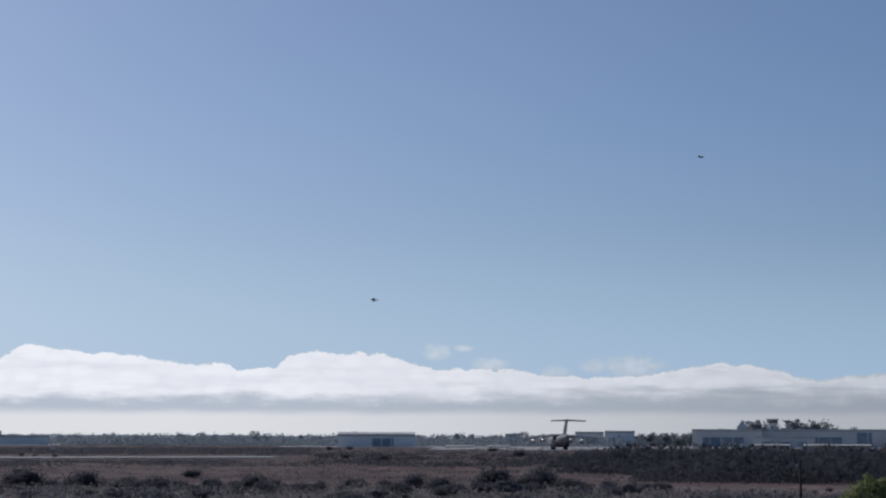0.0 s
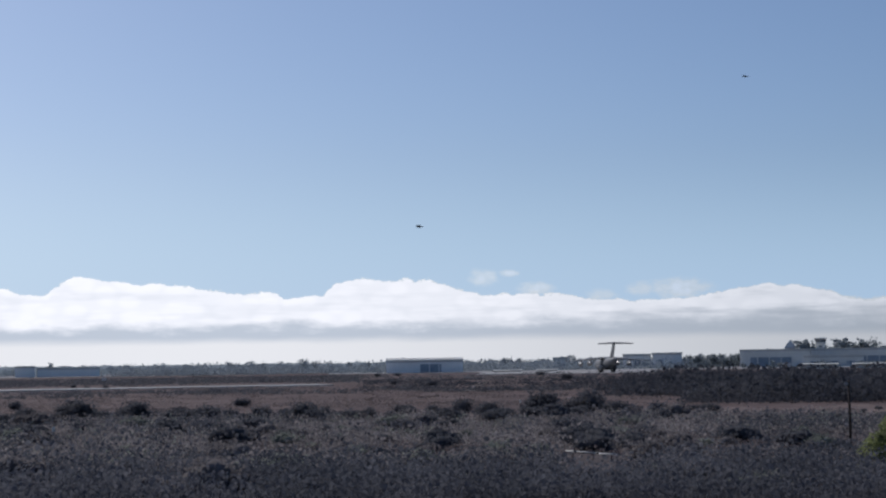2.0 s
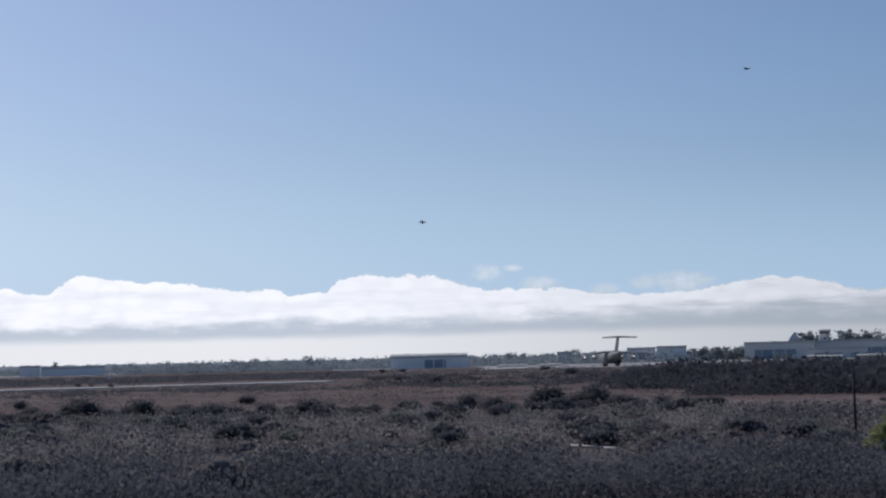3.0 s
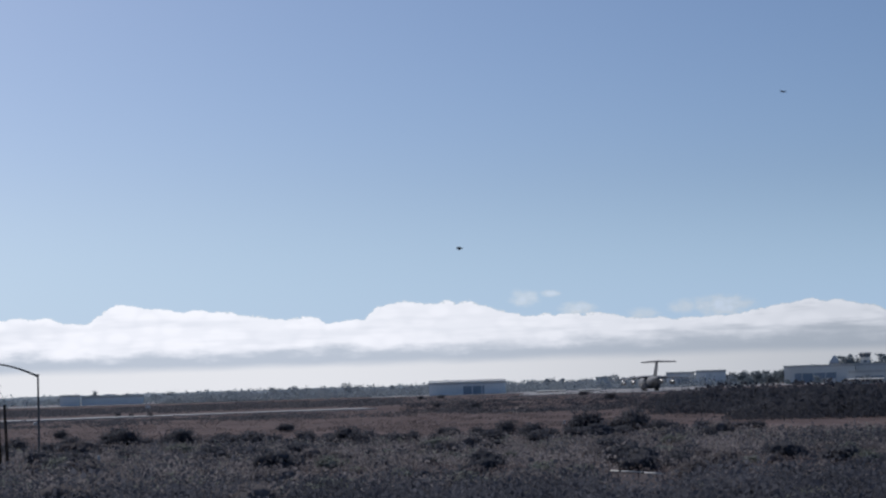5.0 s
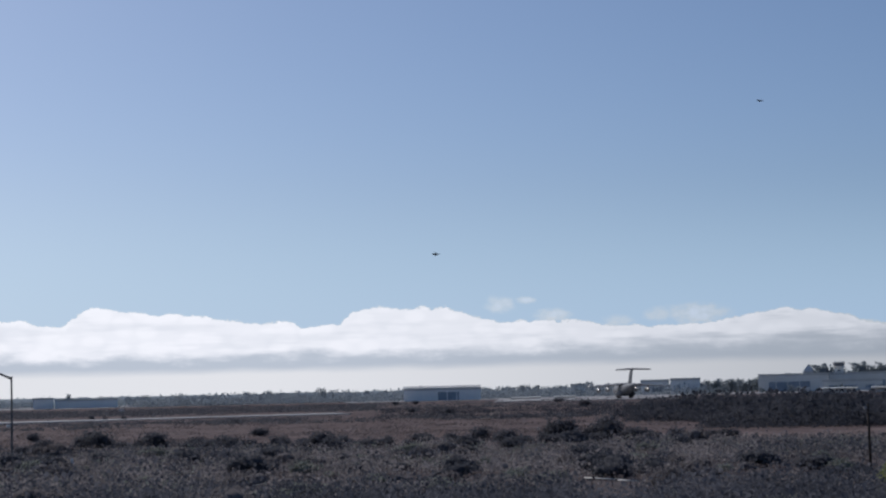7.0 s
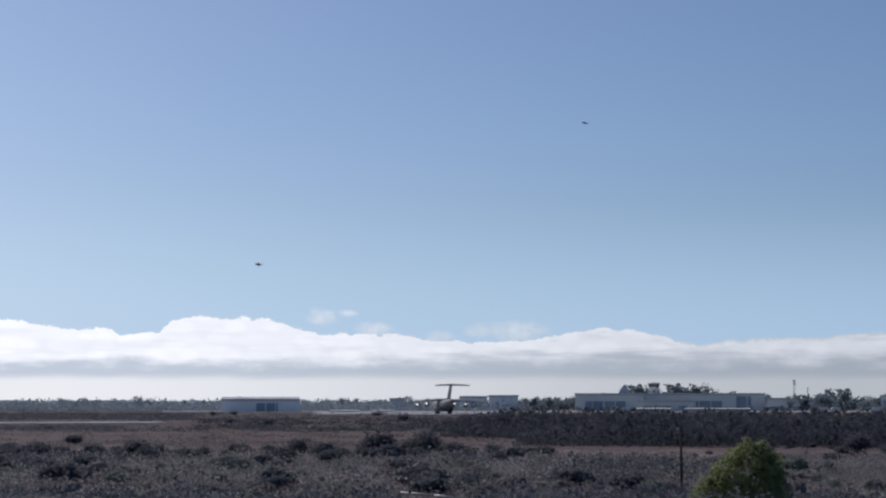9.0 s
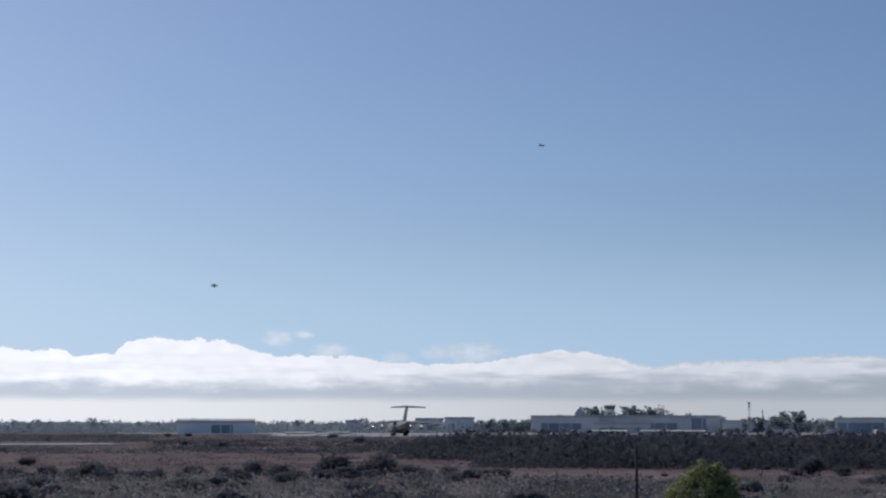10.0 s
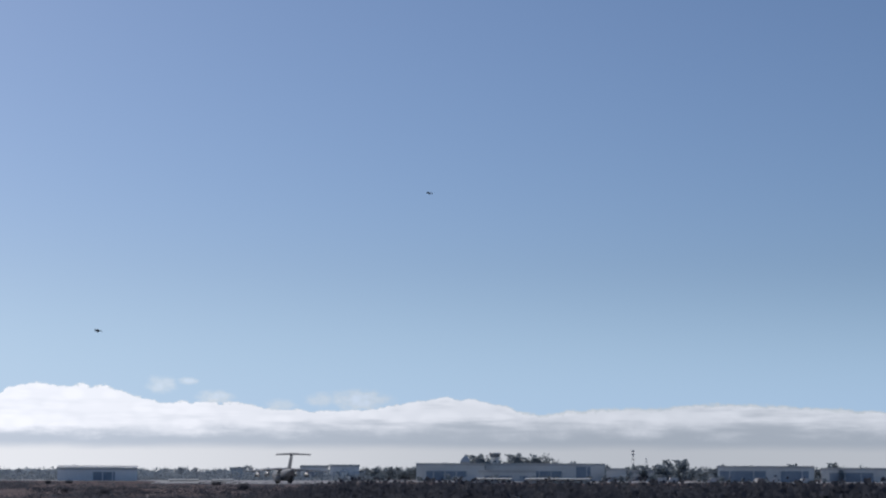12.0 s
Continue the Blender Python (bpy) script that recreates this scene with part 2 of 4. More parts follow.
    shade = g.mix(west, (0.37, 0.395, 0.425), (0.56, 0.59, 0.63))
    bright = g.mix(west, (0.68, 0.68, 0.69), (1.02, 0.985, 0.97))
    col = g.mix(lit, shade, bright)
    below = g.mix(west, (0.48, 0.485, 0.49), (0.86, 0.83, 0.80))
    col = g.mix(g.step(g.math("ADD", el, g.math("MULTIPLY", billow, 0.2)), 0.66, 1.0), below, col)
    col = g.mix(g.step(h, 0.05, -0.12), col, g.mix(west, (0.58, 0.64, 0.73), (0.80, 0.87, 0.97)))
    em, tr, mx = g.n("Emission"), g.n("BsdfTransparent"), g.n("MixShader")
    em.inputs["Strength"].default_value = 0.9
    hazy = g.math("MULTIPLY", g.math("SUBTRACT", 1.0, g.step(el, 0.8, 7.0)), 0.6)
    total = g.math("MAXIMUM", alpha, hazy)
    col = g.mix(g.math("POWER", g.math("DIVIDE", alpha, g.math("MAXIMUM", total, 0.001)), 1.6), (0.45, 0.63, 0.86), col)
    g.l(col, em.inputs["Color"])
    g.l(total, mx.inputs[0])
    g.l(tr.outputs[0], mx.inputs[1])
    g.l(em.outputs[0], mx.inputs[2])
    g.l(mx.outputs[0], g.out.inputs[0])
    return g.m


M_GROUND, M_CLOUD = ground_material(), cloud_material()


# ---- building helpers ----
def link(name, verts, faces, material, parent=None, label="", smooth=False, at=None):
    me = bpy.data.meshes.new(name)
    me.from_pydata([tuple(v) for v in verts], [], [tuple(f) for f in faces])
    me.materials.append(material)
    if smooth:
        me.shade_smooth()
    me.update()
    ob = new(name, me)
    if parent:
        ob.parent = parent
    if at is not None:
        ob.matrix_basis = at
    return tagged(ob, label)


def part(name, bm, material, parent, label="", smooth=False, at=None):
    me = bpy.data.meshes.new(name)
    bm.to_mesh(me)
    bm.free()
    me.materials.append(material)
    if smooth:
        me.shade_smooth()
    ob = new(name, me)
    if parent:
        ob.parent = parent
    if at is not None:
        ob.matrix_basis = at
    return tagged(ob, label)


def box(x0, x1, y0, y1, z0, z1, bevel=0.0, bm=None):
    bm = bm or bmesh.new()
    r = bmesh.ops.create_cube(bm, size=1.0, matrix=Matrix.Translation(((x0 + x1) / 2, (y0 + y1) / 2, (z0 + z1) / 2)) @ Matrix.Diagonal((x1 - x0, y1 - y0, z1 - z0, 1)))
    if bevel:
        es = list({e for v in r["verts"] for e in v.link_edges})
        bmesh.ops.bevel(bm, geom=es, offset=bevel, segments=2, affect="EDGES")
    return bm


def tube(points, radii, sides=10, cap=True):
    """A round bar through points, with a radius at each."""
    verts, faces = [], []
    for i, (p, r) in enumerate(zip(points, radii)):
        a, b = Vector(points[max(i - 1, 0)]), Vector(points[min(i + 1, len(points) - 1)])
        d = (b - a).normalized()
        u = d.cross(Vector((0, 0, 1)) if abs(d.z) < 0.9 else Vector((1, 0, 0))).normalized()
        w = d.cross(u)
        for k in range(sides):
            t = 2 * math.pi * k / sides
            verts.append(Vector(p) + (u * math.cos(t) + w * math.sin(t)) * r)
    n = len(points)
    for i in range(n - 1):
        for k in range(sides):
            k2 = (k + 1) % sides
            faces.append((i * sides + k, i * sides + k2, (i + 1) * sides + k2, (i + 1) * sides + k))
    if cap:
        faces += [tuple(range(sides))[::-1], tuple((n - 1) * sides + k for k in range(sides))]
    return verts, faces


def empty(name, at):
    ob = new(name)
    ob.empty_display_size = 0.3
    ob.matrix_basis = at
    return ob


def leaves(rng, centres, radii, count, size, loose=0.45, inner=0.72):
    """Leaf clumps as small bent quads strewn through the outer shell of some lobes."""
    centres, radii = np.array(centres, float), np.array(radii, float)
    w = (radii[:, 0] * radii[:, 2]) ** 1.0
    k = rng.choice(len(centres), count, p=w / w.sum())
    d = rng.normal(size=(count, 3))
    d /= np.linalg.norm(d, axis=1)[:, None]
    rad = inner + (1.08 - inner) * rng.random(count) ** 1.5
    p = centres[k] + d * radii[k] * rad[:, None]
    p[:, 2] = np.maximum(p[:, 2], 0.02)
    a = np.cross(d + loose * rng.normal(size=(count, 3)), rng.normal(size=(count, 3)))
    a /= np.linalg.norm(a, axis=1)[:, None]
    b = np.cross(a, d + loose * rng.normal(size=(count, 3)))
    b /= np.linalg.norm(b, axis=1)[:, None]
    s = (size * (0.5 + rng.random(count)))[:, None]
    q = np.stack([p - a * s, p + b * s * 0.7, p + a * s, p - b * s * 0.7], 1).reshape(-1, 3)
    f = np.arange(count * 4).reshape(-1, 4)
    return q, f


def lump(rng, centres, radii, shrink=0.8, sub=1):
    """The dense inside of a crown: uneven rounded lumps."""
    bm = bmesh.new()
    for c, r in zip(centres, radii):
        m = Matrix.Translation(c) @ Matrix.Diagonal((r[0] * shrink, r[1] * shrink, r[2] * shrink, 1))
        bmesh.ops.create_icosphere(bm, subdivisions=sub, radius=1.0, matrix=m)
    for v in bm.verts:
        v.co *= 1 + 0.16 * noise.noise(v.co * 1.3) + 0.06 * noise.noise(v.co * 4.0)
        v.co.z = max(v.co.z, -0.05)
    return bm


def lobes(rng, w, h, n, low=0.35):
    """Places and sizes of the lobes of a shrub w wide and h high."""
    cs, rs = [], []
    for i in range(n):
        r = w * (0.22 + 0.16 * rng.random())
        t, q = rng.random() * 6.283, (w / 2 - r) * rng.random() ** 0.5
        rz = min(h * (0.3 + 0.2 * rng.random()), h * 0.5)
        z = rz * 0.7 + (h - rz * 1.7) * rng.random() * (1 - q / w)
        cs.append((math.cos(t) * q, math.sin(t) * q, max(z, rz * low)))
        rs.append((r, r, rz))
    return cs, rs


def shrub(name, seed, w, h, n, count, size, material):
    rng = np.random.default_rng(seed)
    root = empty(name, Matrix())
    cs, rs = lobes(rng, w, h, n)
    part("inner_growth", lump(rng, cs, rs, 0.55, 1), material, root, smooth=True)
    v, f = leaves(rng, cs, rs, count, size, 1.0, 0.45)
    link("foliage", v, f, material, root)
    return root


# ---- ground ----
def ground_height(x, y):
    r = math.hypot(x, y)
    s = min(max((r - 8) / 37, 0), 1)
    h = 4.4 * (1 - s * s * (3 - 2 * s))
    k = min(max((r - 60) / 60, 0), 1)
    return h + k * 0.22 * noise.noise((x * 0.03, y * 0.03, 0.0)) - 0.05 * k


def build_ground():
    rings = [0, 4, 8, 14, 20, 27, 34, 40, 46] + [46 * 1.045 ** i for i in range(1, 106)] + [4900]
    n = 160
    verts, faces = [(0, 0, 4.4)], []
    for r in rings[1:]:
        for k in range(n):
            t = 2 * math.pi * k / n
            x, y = r * math.cos(t), r * math.sin(t)
            verts.append((x, y, ground_height(x, y)))
    faces += [(0, 1 + k, 1 + (k + 1) % n) for k in range(n)]
    for i in range(len(rings) - 2):
        for k in range(n):
            k2 = (k + 1) % n
            faces.append((1 + i * n + k, 1 + (i + 1) * n + k, 1 + (i + 1) * n + k2, 1 + i * n + k2))
    ob = link("ground", verts, faces, M_GROUND, smooth=True)
    tagged(ob, "dry brown grass and bare earth on flat airfield land", "ground", kind="structure")


build_ground()


def polar(az, d, z=None):
    a = radians(az)
    x, y = -d * math.sin(a), d * math.cos(a)
    return (x, y, ground_height(x, y) if z is None else z)


def strip(name, corners, label, material, z=0.32):
    """A paved slab with four corners, a hand's width thick."""
    vs = [(x, y, z - 0.6) for x, y in corners] + [(x, y, z) for x, y in corners]
    fs = [(3, 2, 1, 0), (4, 5, 6, 7)] + [(i, (i + 1) % 4, 4 + (i + 1) % 4, 4 + i) for i in range(4)]
    return tagged(link(name, vs, fs, material), label, name, kind="structure")


strip("runway", [(-560, 300), (-86, 553), (-96, 585), (-590, 335)], "pale concrete runway strip across dry grass", M_CONCRETE)
strip("apron", [(-76, 1000), (26, 985), (30, 1330), (-96, 1330)], "pale concrete parking apron under the aircraft", M_CONCRETE, 0.3)


# pale slab added to bounce light up onto the hangar fronts
strip("taxiway", [polar(9, 1340, 0)[:2], polar(-19, 1340, 0)[:2], polar(-19, 1640, 0)[:2], polar(9, 1640, 0)[:2]], "added pale concrete slab bouncing light onto the hangars", M_CONCRETE, 0.26)

# second added slab, brightens the far sheds from below
strip("taxiway", [polar(23, 1545, 0)[:2], polar(13.1, 1545, 0)[:2], polar(13.1, 1900, 0)[:2], polar(23, 1900, 0)[:2]], "added pale concrete slab bouncing light onto far sheds", M_CONCRETE, 0.26)


def cloud_bank():
    R, verts, faces, n, rows = 4700.0, [], [], 96, 12
    for j in range(rows + 1):
        for i in range(n + 1):
            a = radians(-52 + 104 * i / n)
            verts.append((-R * math.sin(a), R * math.cos(a), -60 + 700 * j / rows))
    for j in range(rows):
        for i in range(n):
            q = j * (n + 1) + i
            faces.append((q + 1, q, q + n + 1, q + n + 2))
    ob = link("backdrop", verts, faces, M_CLOUD, smooth=True)
    tagged(ob, "long low bank of white and grey stratus cloud", "cloud", kind="structure")


cloud_bank()


# ---- the parked transport aircraft ----
def loft(sections, sides=24):
    """A skin through oval rings: (y, half width, half height, centre z)."""
    verts, faces = [], []
    for y, a, b, z in sections:
        for k in range(sides):
            t = 2 * math.pi * k / sides
            verts.append((a * math.cos(t), y, z + b * math.sin(t)))
    for i in range(len(sections) - 1):
        for k in range(sides):
            k2 = (k + 1) % sides
            faces.append((i * sides + k, i * sides + k2, (i + 1) * sides + k2, (i + 1) * sides + k))
    n = len(sections) - 1
    faces += [tuple(range(sides))[::-1], tuple(n * sides + k for k in range(sides))]
    return verts, faces


def foil(stations, across="x"):
    """A tapering wing through (offset, leading y, trailing y, height, thickness) stations."""
    shape = [(0.0, 0.0), (0.08, 0.42), (0.3, 0.55), (0.65, 0.32), (1.0, 0.02), (0.65, -0.25), (0.3, -0.42), (0.08, -0.32)]
    verts, faces, n = [], [], len(shape)
    for s, lead, trail, h, th in stations:
        for c, d in shape:
            y = lead + (trail - lead) * c
            verts.append((s, y, h + d * th) if across == "x" else (d * th, y, s))
    for i in range(len(stations) - 1):
        for k in range(n):
            k2 = (k + 1) % n
            faces.append((i * n + k, i * n + k2, (i + 1) * n + k2, (i + 1) * n + k))
    faces += [tuple(range(n))[::-1], tuple((len(stations) - 1) * n + k for k in range(n))]
    return verts, faces


def wheel(r, w, at, parent):
    bm = bmesh.new()
    bmesh.ops.create_cone(bm, cap_ends=True, segments=20, radius1=r, radius2=r, depth=w, matrix=pose(0, 0, 0, 0, 90, 0))
    bmesh.ops.bevel(bm, geom=[e for e in bm.edges if abs(e.verts[0].co.x - e.verts[1].co.x) < 0.01], offset=w * 0.2, segments=2, affect="EDGES")
    return part("tyre", bm, M_TYRE, parent, at=pose(*at))


def transport_aircraft():
    tail = Vector((0.9, 1030.0, 0.0))
    yaw = 11.0
    d = Vector((-math.sin(radians(yaw)), math.cos(radians(yaw)), 0))
    root = empty("transport_aircraft", Matrix.Translation(tail + d * 24.5 + Vector((0, 0, 0.3))) @ pose(0, 0, 0, 0, 0, yaw))
    tagged(root, "grey four-engined military transport aircraft parked on the apron", "aircraft")
    v, f = loft([(27.0, 0.2, 0.2, 3.6), (26.2, 1.3, 1.2, 3.7), (24.5, 2.3, 2.2, 4.0), (22.0, 3.05, 3.0, 4.4), (18.5, 3.4, 3.4, 4.7), (4, 3.43, 3.43, 4.75),
                 (-6, 3.43, 3.43, 4.75), (-11, 3.3, 3.1, 5.2), (-16, 2.9, 2.55, 5.85), (-21, 2.1, 1.75, 6.6), (-24.5, 1.1, 0.95, 7.2), (-26, 0.25, 0.25, 7.5)])
    body = link("fuselage", v, f, M_AIR, root, smooth=True)
    for sx in (-1.4, -0.5, 0.5, 1.4):
        part("windscreen", box(-0.38, 0.38, -0.3, 0.3, -0.3, 0.35, 0.05), M_GLASS, body, "dark cockpit window", at=pose(sx, 23.8 - abs(sx) * 0.5, 6.0, -35))
    for s in (-1, 1):
        v, f = foil([(0, 8.5, -3.5, 8.0, 1.6), (s * 3.6, 7.0, -3.5, 8.0, 1.5), (s * 11, 3.0, -4.2, 7.55, 1.0), (s * 24.8, -5.2, -8.2, 6.5, 0.45)])
        wing = link("wing", v, f, M_AIR, root, smooth=False)
        v, f = foil([(6.4, -5.2, -8.3, 0, 0.3), (9.2, -7.4, -9.2, 0, 0.12)], "z")
        link("winglet", [(p[0] + s * (24.8 + (p[2] - 6.4) * 0.25), p[1], p[2]) for p in v], f, M_AIR, wing)
        for ex, ey, ez in ((8.3, 9.2, 5.2), (14.4, 5.6, 4.85)):
            prof = [(2.6, 0.98), (2.75, 1.14), (2.5, 1.32), (1.0, 1.46), (-0.6, 1.4), (-1.9, 1.12), (-1.95, 0.86), (-3.2, 0.66), (-3.25, 0.42), (-4.2, 0.08)]
            v, f = loft([(y, r, r, 0) for y, r in prof], 20)
            eng = link("engine", v, f, M_AIR, root, smooth=True, at=pose(s * ex, ey, ez))
            v, f = loft([(2.6, 1.14, 1.14, 0), (2.82, 1.22, 1.22, 0), (2.5, 1.36, 1.36, 0)], 20)
            link("intake_lip", v, f, M_METAL, eng, "bright polished metal intake ring", smooth=True)
            v, f = loft([(-1.5, 1.22, 1.22, 0), (-2.2, 1.02, 1.02, 0), (-3.2, 0.72, 0.72, 0), (-3.5, 0.66, 0.66, 0), (-4.4, 0.1, 0.1, 0)], 20)
            link("exhaust_cone", v, f, M_METAL, eng, "bright bare metal exhaust cone", smooth=True)
            part("pylon", box(-0.16, 0.16, -3.6, 1.2, 1.0, 2.6, 0.08), M_AIR, eng)
        v, f = loft([(8.5, 0.2, 0.2, 2.4), (7, 1.1, 1.2, 2.5), (4, 1.5, 1.55, 2.5), (-4, 1.5, 1.55, 2.5), (-7.5, 0.9, 1.0, 2.7), (-10, 0.1, 0.1, 3.0)], 16)
        pod = link("gear_fairing", [(p[0] + s * 3.7, p[1], p[2]) for p in v], f, M_AIR, root, smooth=True)
        for gy in (1.6, -1.6):
            bm = box(-0.16, 0.16, -0.16, 0.16, 0.5, 2.0, 0.04)
            leg = part("main_gear", bm, M_WHITE, root, "white main landing gear leg", at=pose(s * 3.6, gy, 0))
            for dx in (-0.75, 0.0, 0.75):
                wheel(0.62, 0.42, (dx, 0, 0.62), leg)
        v, f = foil([(0, -16.8 - 6.2, -22.6 - 3.6, 16.5, 1.1), (s * 9.95, -16.8 - 9.4, -22.6 - 5.2, 16.1, 0.7)])
        link("tailplane", v, f, M_AIR, root)
    v, f = foil([(7.2, -10.0, -20.0, 0, 1.7), (16.4, -19.8, -26.2, 0, 1.5)], "z")
    fin = link("tail_fin", v, f, M_AIR, root)
    v, f = loft([(-18.6, 0.15, 0.15, 16.6), (-20.2, 0.55, 0.55, 16.6), (-25, 0.55, 0.5, 16.6), (-27, 0.1, 0.1, 16.6)], 14)
    link("tail_bullet", v, f, M_AIR, fin, smooth=True)
    leg = part("nose_gear", box(-0.14, 0.14, -0.14, 0.14, 0.4, 2.6, 0.04), M_WHITE, root, "white nose landing gear leg", at=pose(0, 21, 0))
    for dx in (-0.38, 0.38):
        wheel(0.5, 0.34, (dx, 0, 0.5), leg)
    # dark paint stands in for the shade under the upswept tail
    part("cargo_ramp", box(-2.2, 2.2, -5.2, 5.2, -0.06, 0.06, 0.03), M_AIRDARK, root, "cargo ramp door painted dark for its shade", at=pose(0, -12.6, 2.75, -13))
    return root


transport_aircraft()


# ---- buildings of the airfield ----
def facing(az, d):
    """A place az degrees left of the middle at distance d, with local x to the right and y away from the hill."""
    return Matrix.Translation((*polar(az, d)[:2], 0)) @ pose(0, 0, 0, 0, 0, az)


def hangar(name, az0, az1, d, height, depth, label, wall, doors=(), ribs=0, roof_rise=0.0):
    """A long low shed: walls, a roof with a coping, and dark door openings set in frames."""
    w = 2 * d * math.tan(radians(abs(az0 - az1)) / 2)
    root = empty(name, facing((az0 + az1) / 2, d))
    tagged(root, label, "building")
    part("wall", box(-w / 2, w / 2, 0, depth, -0.5, height, 0.12), wall, root)
    bm = bmesh.new()
    vs = [bm.verts.new(p) for p in ((-w / 2 - 0.4, -0.4, height), (w / 2 + 0.4, -0.4, height), (w / 2 + 0.4, depth + 0.4, height), (-w / 2 - 0.4, depth + 0.4, height),
                                    (-w / 2 - 0.4, -0.4, height + 0.6), (w / 2 + 0.4, -0.4, height + 0.6), (w / 2 + 0.4, depth + 0.4, height + 0.6), (-w / 2 - 0.4, depth + 0.4, height + 0.6),
                                    (-w / 2 - 0.4, depth / 2, height + 0.6 + roof_rise), (w / 2 + 0.4, depth / 2, height + 0.6 + roof_rise))]
    for q in ((3, 2, 1, 0), (0, 1, 5, 4), (2, 3, 7, 6), (4, 5, 9, 8), (8, 9, 6, 7), (1, 2, 6, 9, 5), (3, 0, 4, 8, 7)):
        bm.faces.new([vs[i] for i in q])
    part("roof", bm, M_ROOF, root)
    for x0, x1, z0, z1 in doors:
        dr = part("door", box(x0, x1, -0.12, 0.1, z0, z1, 0.03), M_DOORDARK, root, "dark sliding door lifted to blue-grey for haze")
        part("door_frame", box(x0 - 0.5, x1 + 0.5, -0.3, -0.05, z1, z1 + 0.5, 0.05), wall, dr)
        k = max(2, int((x1 - x0) / 6))
        for i in range(1, k):
            xx = x0 + (x1 - x0) * i / k
            part("mullion", box(xx - 0.12, xx + 0.12, -0.22, -0.11, z0, z1), M_DOORDARK, dr)
    part("fascia", box(-w / 2 - 0.2, w / 2 + 0.2, -0.28, -0.01, height - 1.3, height - 0.02, 0.04), M_FASCIA, root)
    for i in range(ribs):
        xx = -w / 2 + w * (i + 0.5) / ribs
        part("pilaster", box(xx - 0.35, xx + 0.35, -0.25, 0.02, -0.3, height - 1.32, 0.05), wall, root)
    return root


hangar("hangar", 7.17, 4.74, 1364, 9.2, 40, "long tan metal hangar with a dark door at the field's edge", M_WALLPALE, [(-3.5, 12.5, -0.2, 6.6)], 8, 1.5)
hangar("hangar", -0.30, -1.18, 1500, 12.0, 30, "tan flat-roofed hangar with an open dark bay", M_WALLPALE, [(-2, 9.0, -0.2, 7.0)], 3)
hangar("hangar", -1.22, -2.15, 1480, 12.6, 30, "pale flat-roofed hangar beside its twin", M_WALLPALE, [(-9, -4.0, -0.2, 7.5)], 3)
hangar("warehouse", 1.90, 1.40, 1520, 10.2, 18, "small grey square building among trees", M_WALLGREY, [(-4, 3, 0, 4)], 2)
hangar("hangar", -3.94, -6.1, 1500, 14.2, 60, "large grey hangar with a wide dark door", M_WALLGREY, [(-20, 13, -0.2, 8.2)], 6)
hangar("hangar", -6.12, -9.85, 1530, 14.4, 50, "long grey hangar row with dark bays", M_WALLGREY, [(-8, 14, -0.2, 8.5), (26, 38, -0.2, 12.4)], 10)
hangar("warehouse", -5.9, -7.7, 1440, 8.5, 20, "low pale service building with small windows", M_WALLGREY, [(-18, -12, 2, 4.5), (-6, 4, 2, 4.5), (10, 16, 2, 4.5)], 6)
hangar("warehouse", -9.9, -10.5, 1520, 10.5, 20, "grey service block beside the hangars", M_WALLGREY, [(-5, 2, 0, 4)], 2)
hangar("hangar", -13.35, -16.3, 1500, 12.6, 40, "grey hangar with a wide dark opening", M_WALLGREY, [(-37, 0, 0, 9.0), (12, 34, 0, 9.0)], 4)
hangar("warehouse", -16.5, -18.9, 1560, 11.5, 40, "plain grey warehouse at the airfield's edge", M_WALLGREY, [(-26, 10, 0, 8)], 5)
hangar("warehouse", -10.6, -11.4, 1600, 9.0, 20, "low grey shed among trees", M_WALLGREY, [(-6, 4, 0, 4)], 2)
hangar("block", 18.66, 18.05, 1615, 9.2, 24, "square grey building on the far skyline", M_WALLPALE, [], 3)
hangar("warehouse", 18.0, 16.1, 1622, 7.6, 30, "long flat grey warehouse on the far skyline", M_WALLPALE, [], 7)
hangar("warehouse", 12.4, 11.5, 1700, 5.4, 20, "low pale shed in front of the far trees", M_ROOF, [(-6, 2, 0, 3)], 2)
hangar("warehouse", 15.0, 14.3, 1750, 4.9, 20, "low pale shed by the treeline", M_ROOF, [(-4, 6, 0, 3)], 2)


def viaduct():
    root = empty("viaduct", facing(21.0, 1880))
    tagged(root, "row of grey concrete piers with wide caps on the skyline", "viaduct")
    for i in range(9):
        x = -42 + 15.2 * i
        pier = part("pier", box(-1.3, 1.3, -1.3, 1.3, -0.5, 5.2, 0.2), M_WALLGREY, root, at=pose(-x, 0, 0))
        part("cap", box(-3.4, 3.4, -1.8, 1.8, 5.2, 6.4, 0.3), M_WALLGREY, pier)


viaduct()


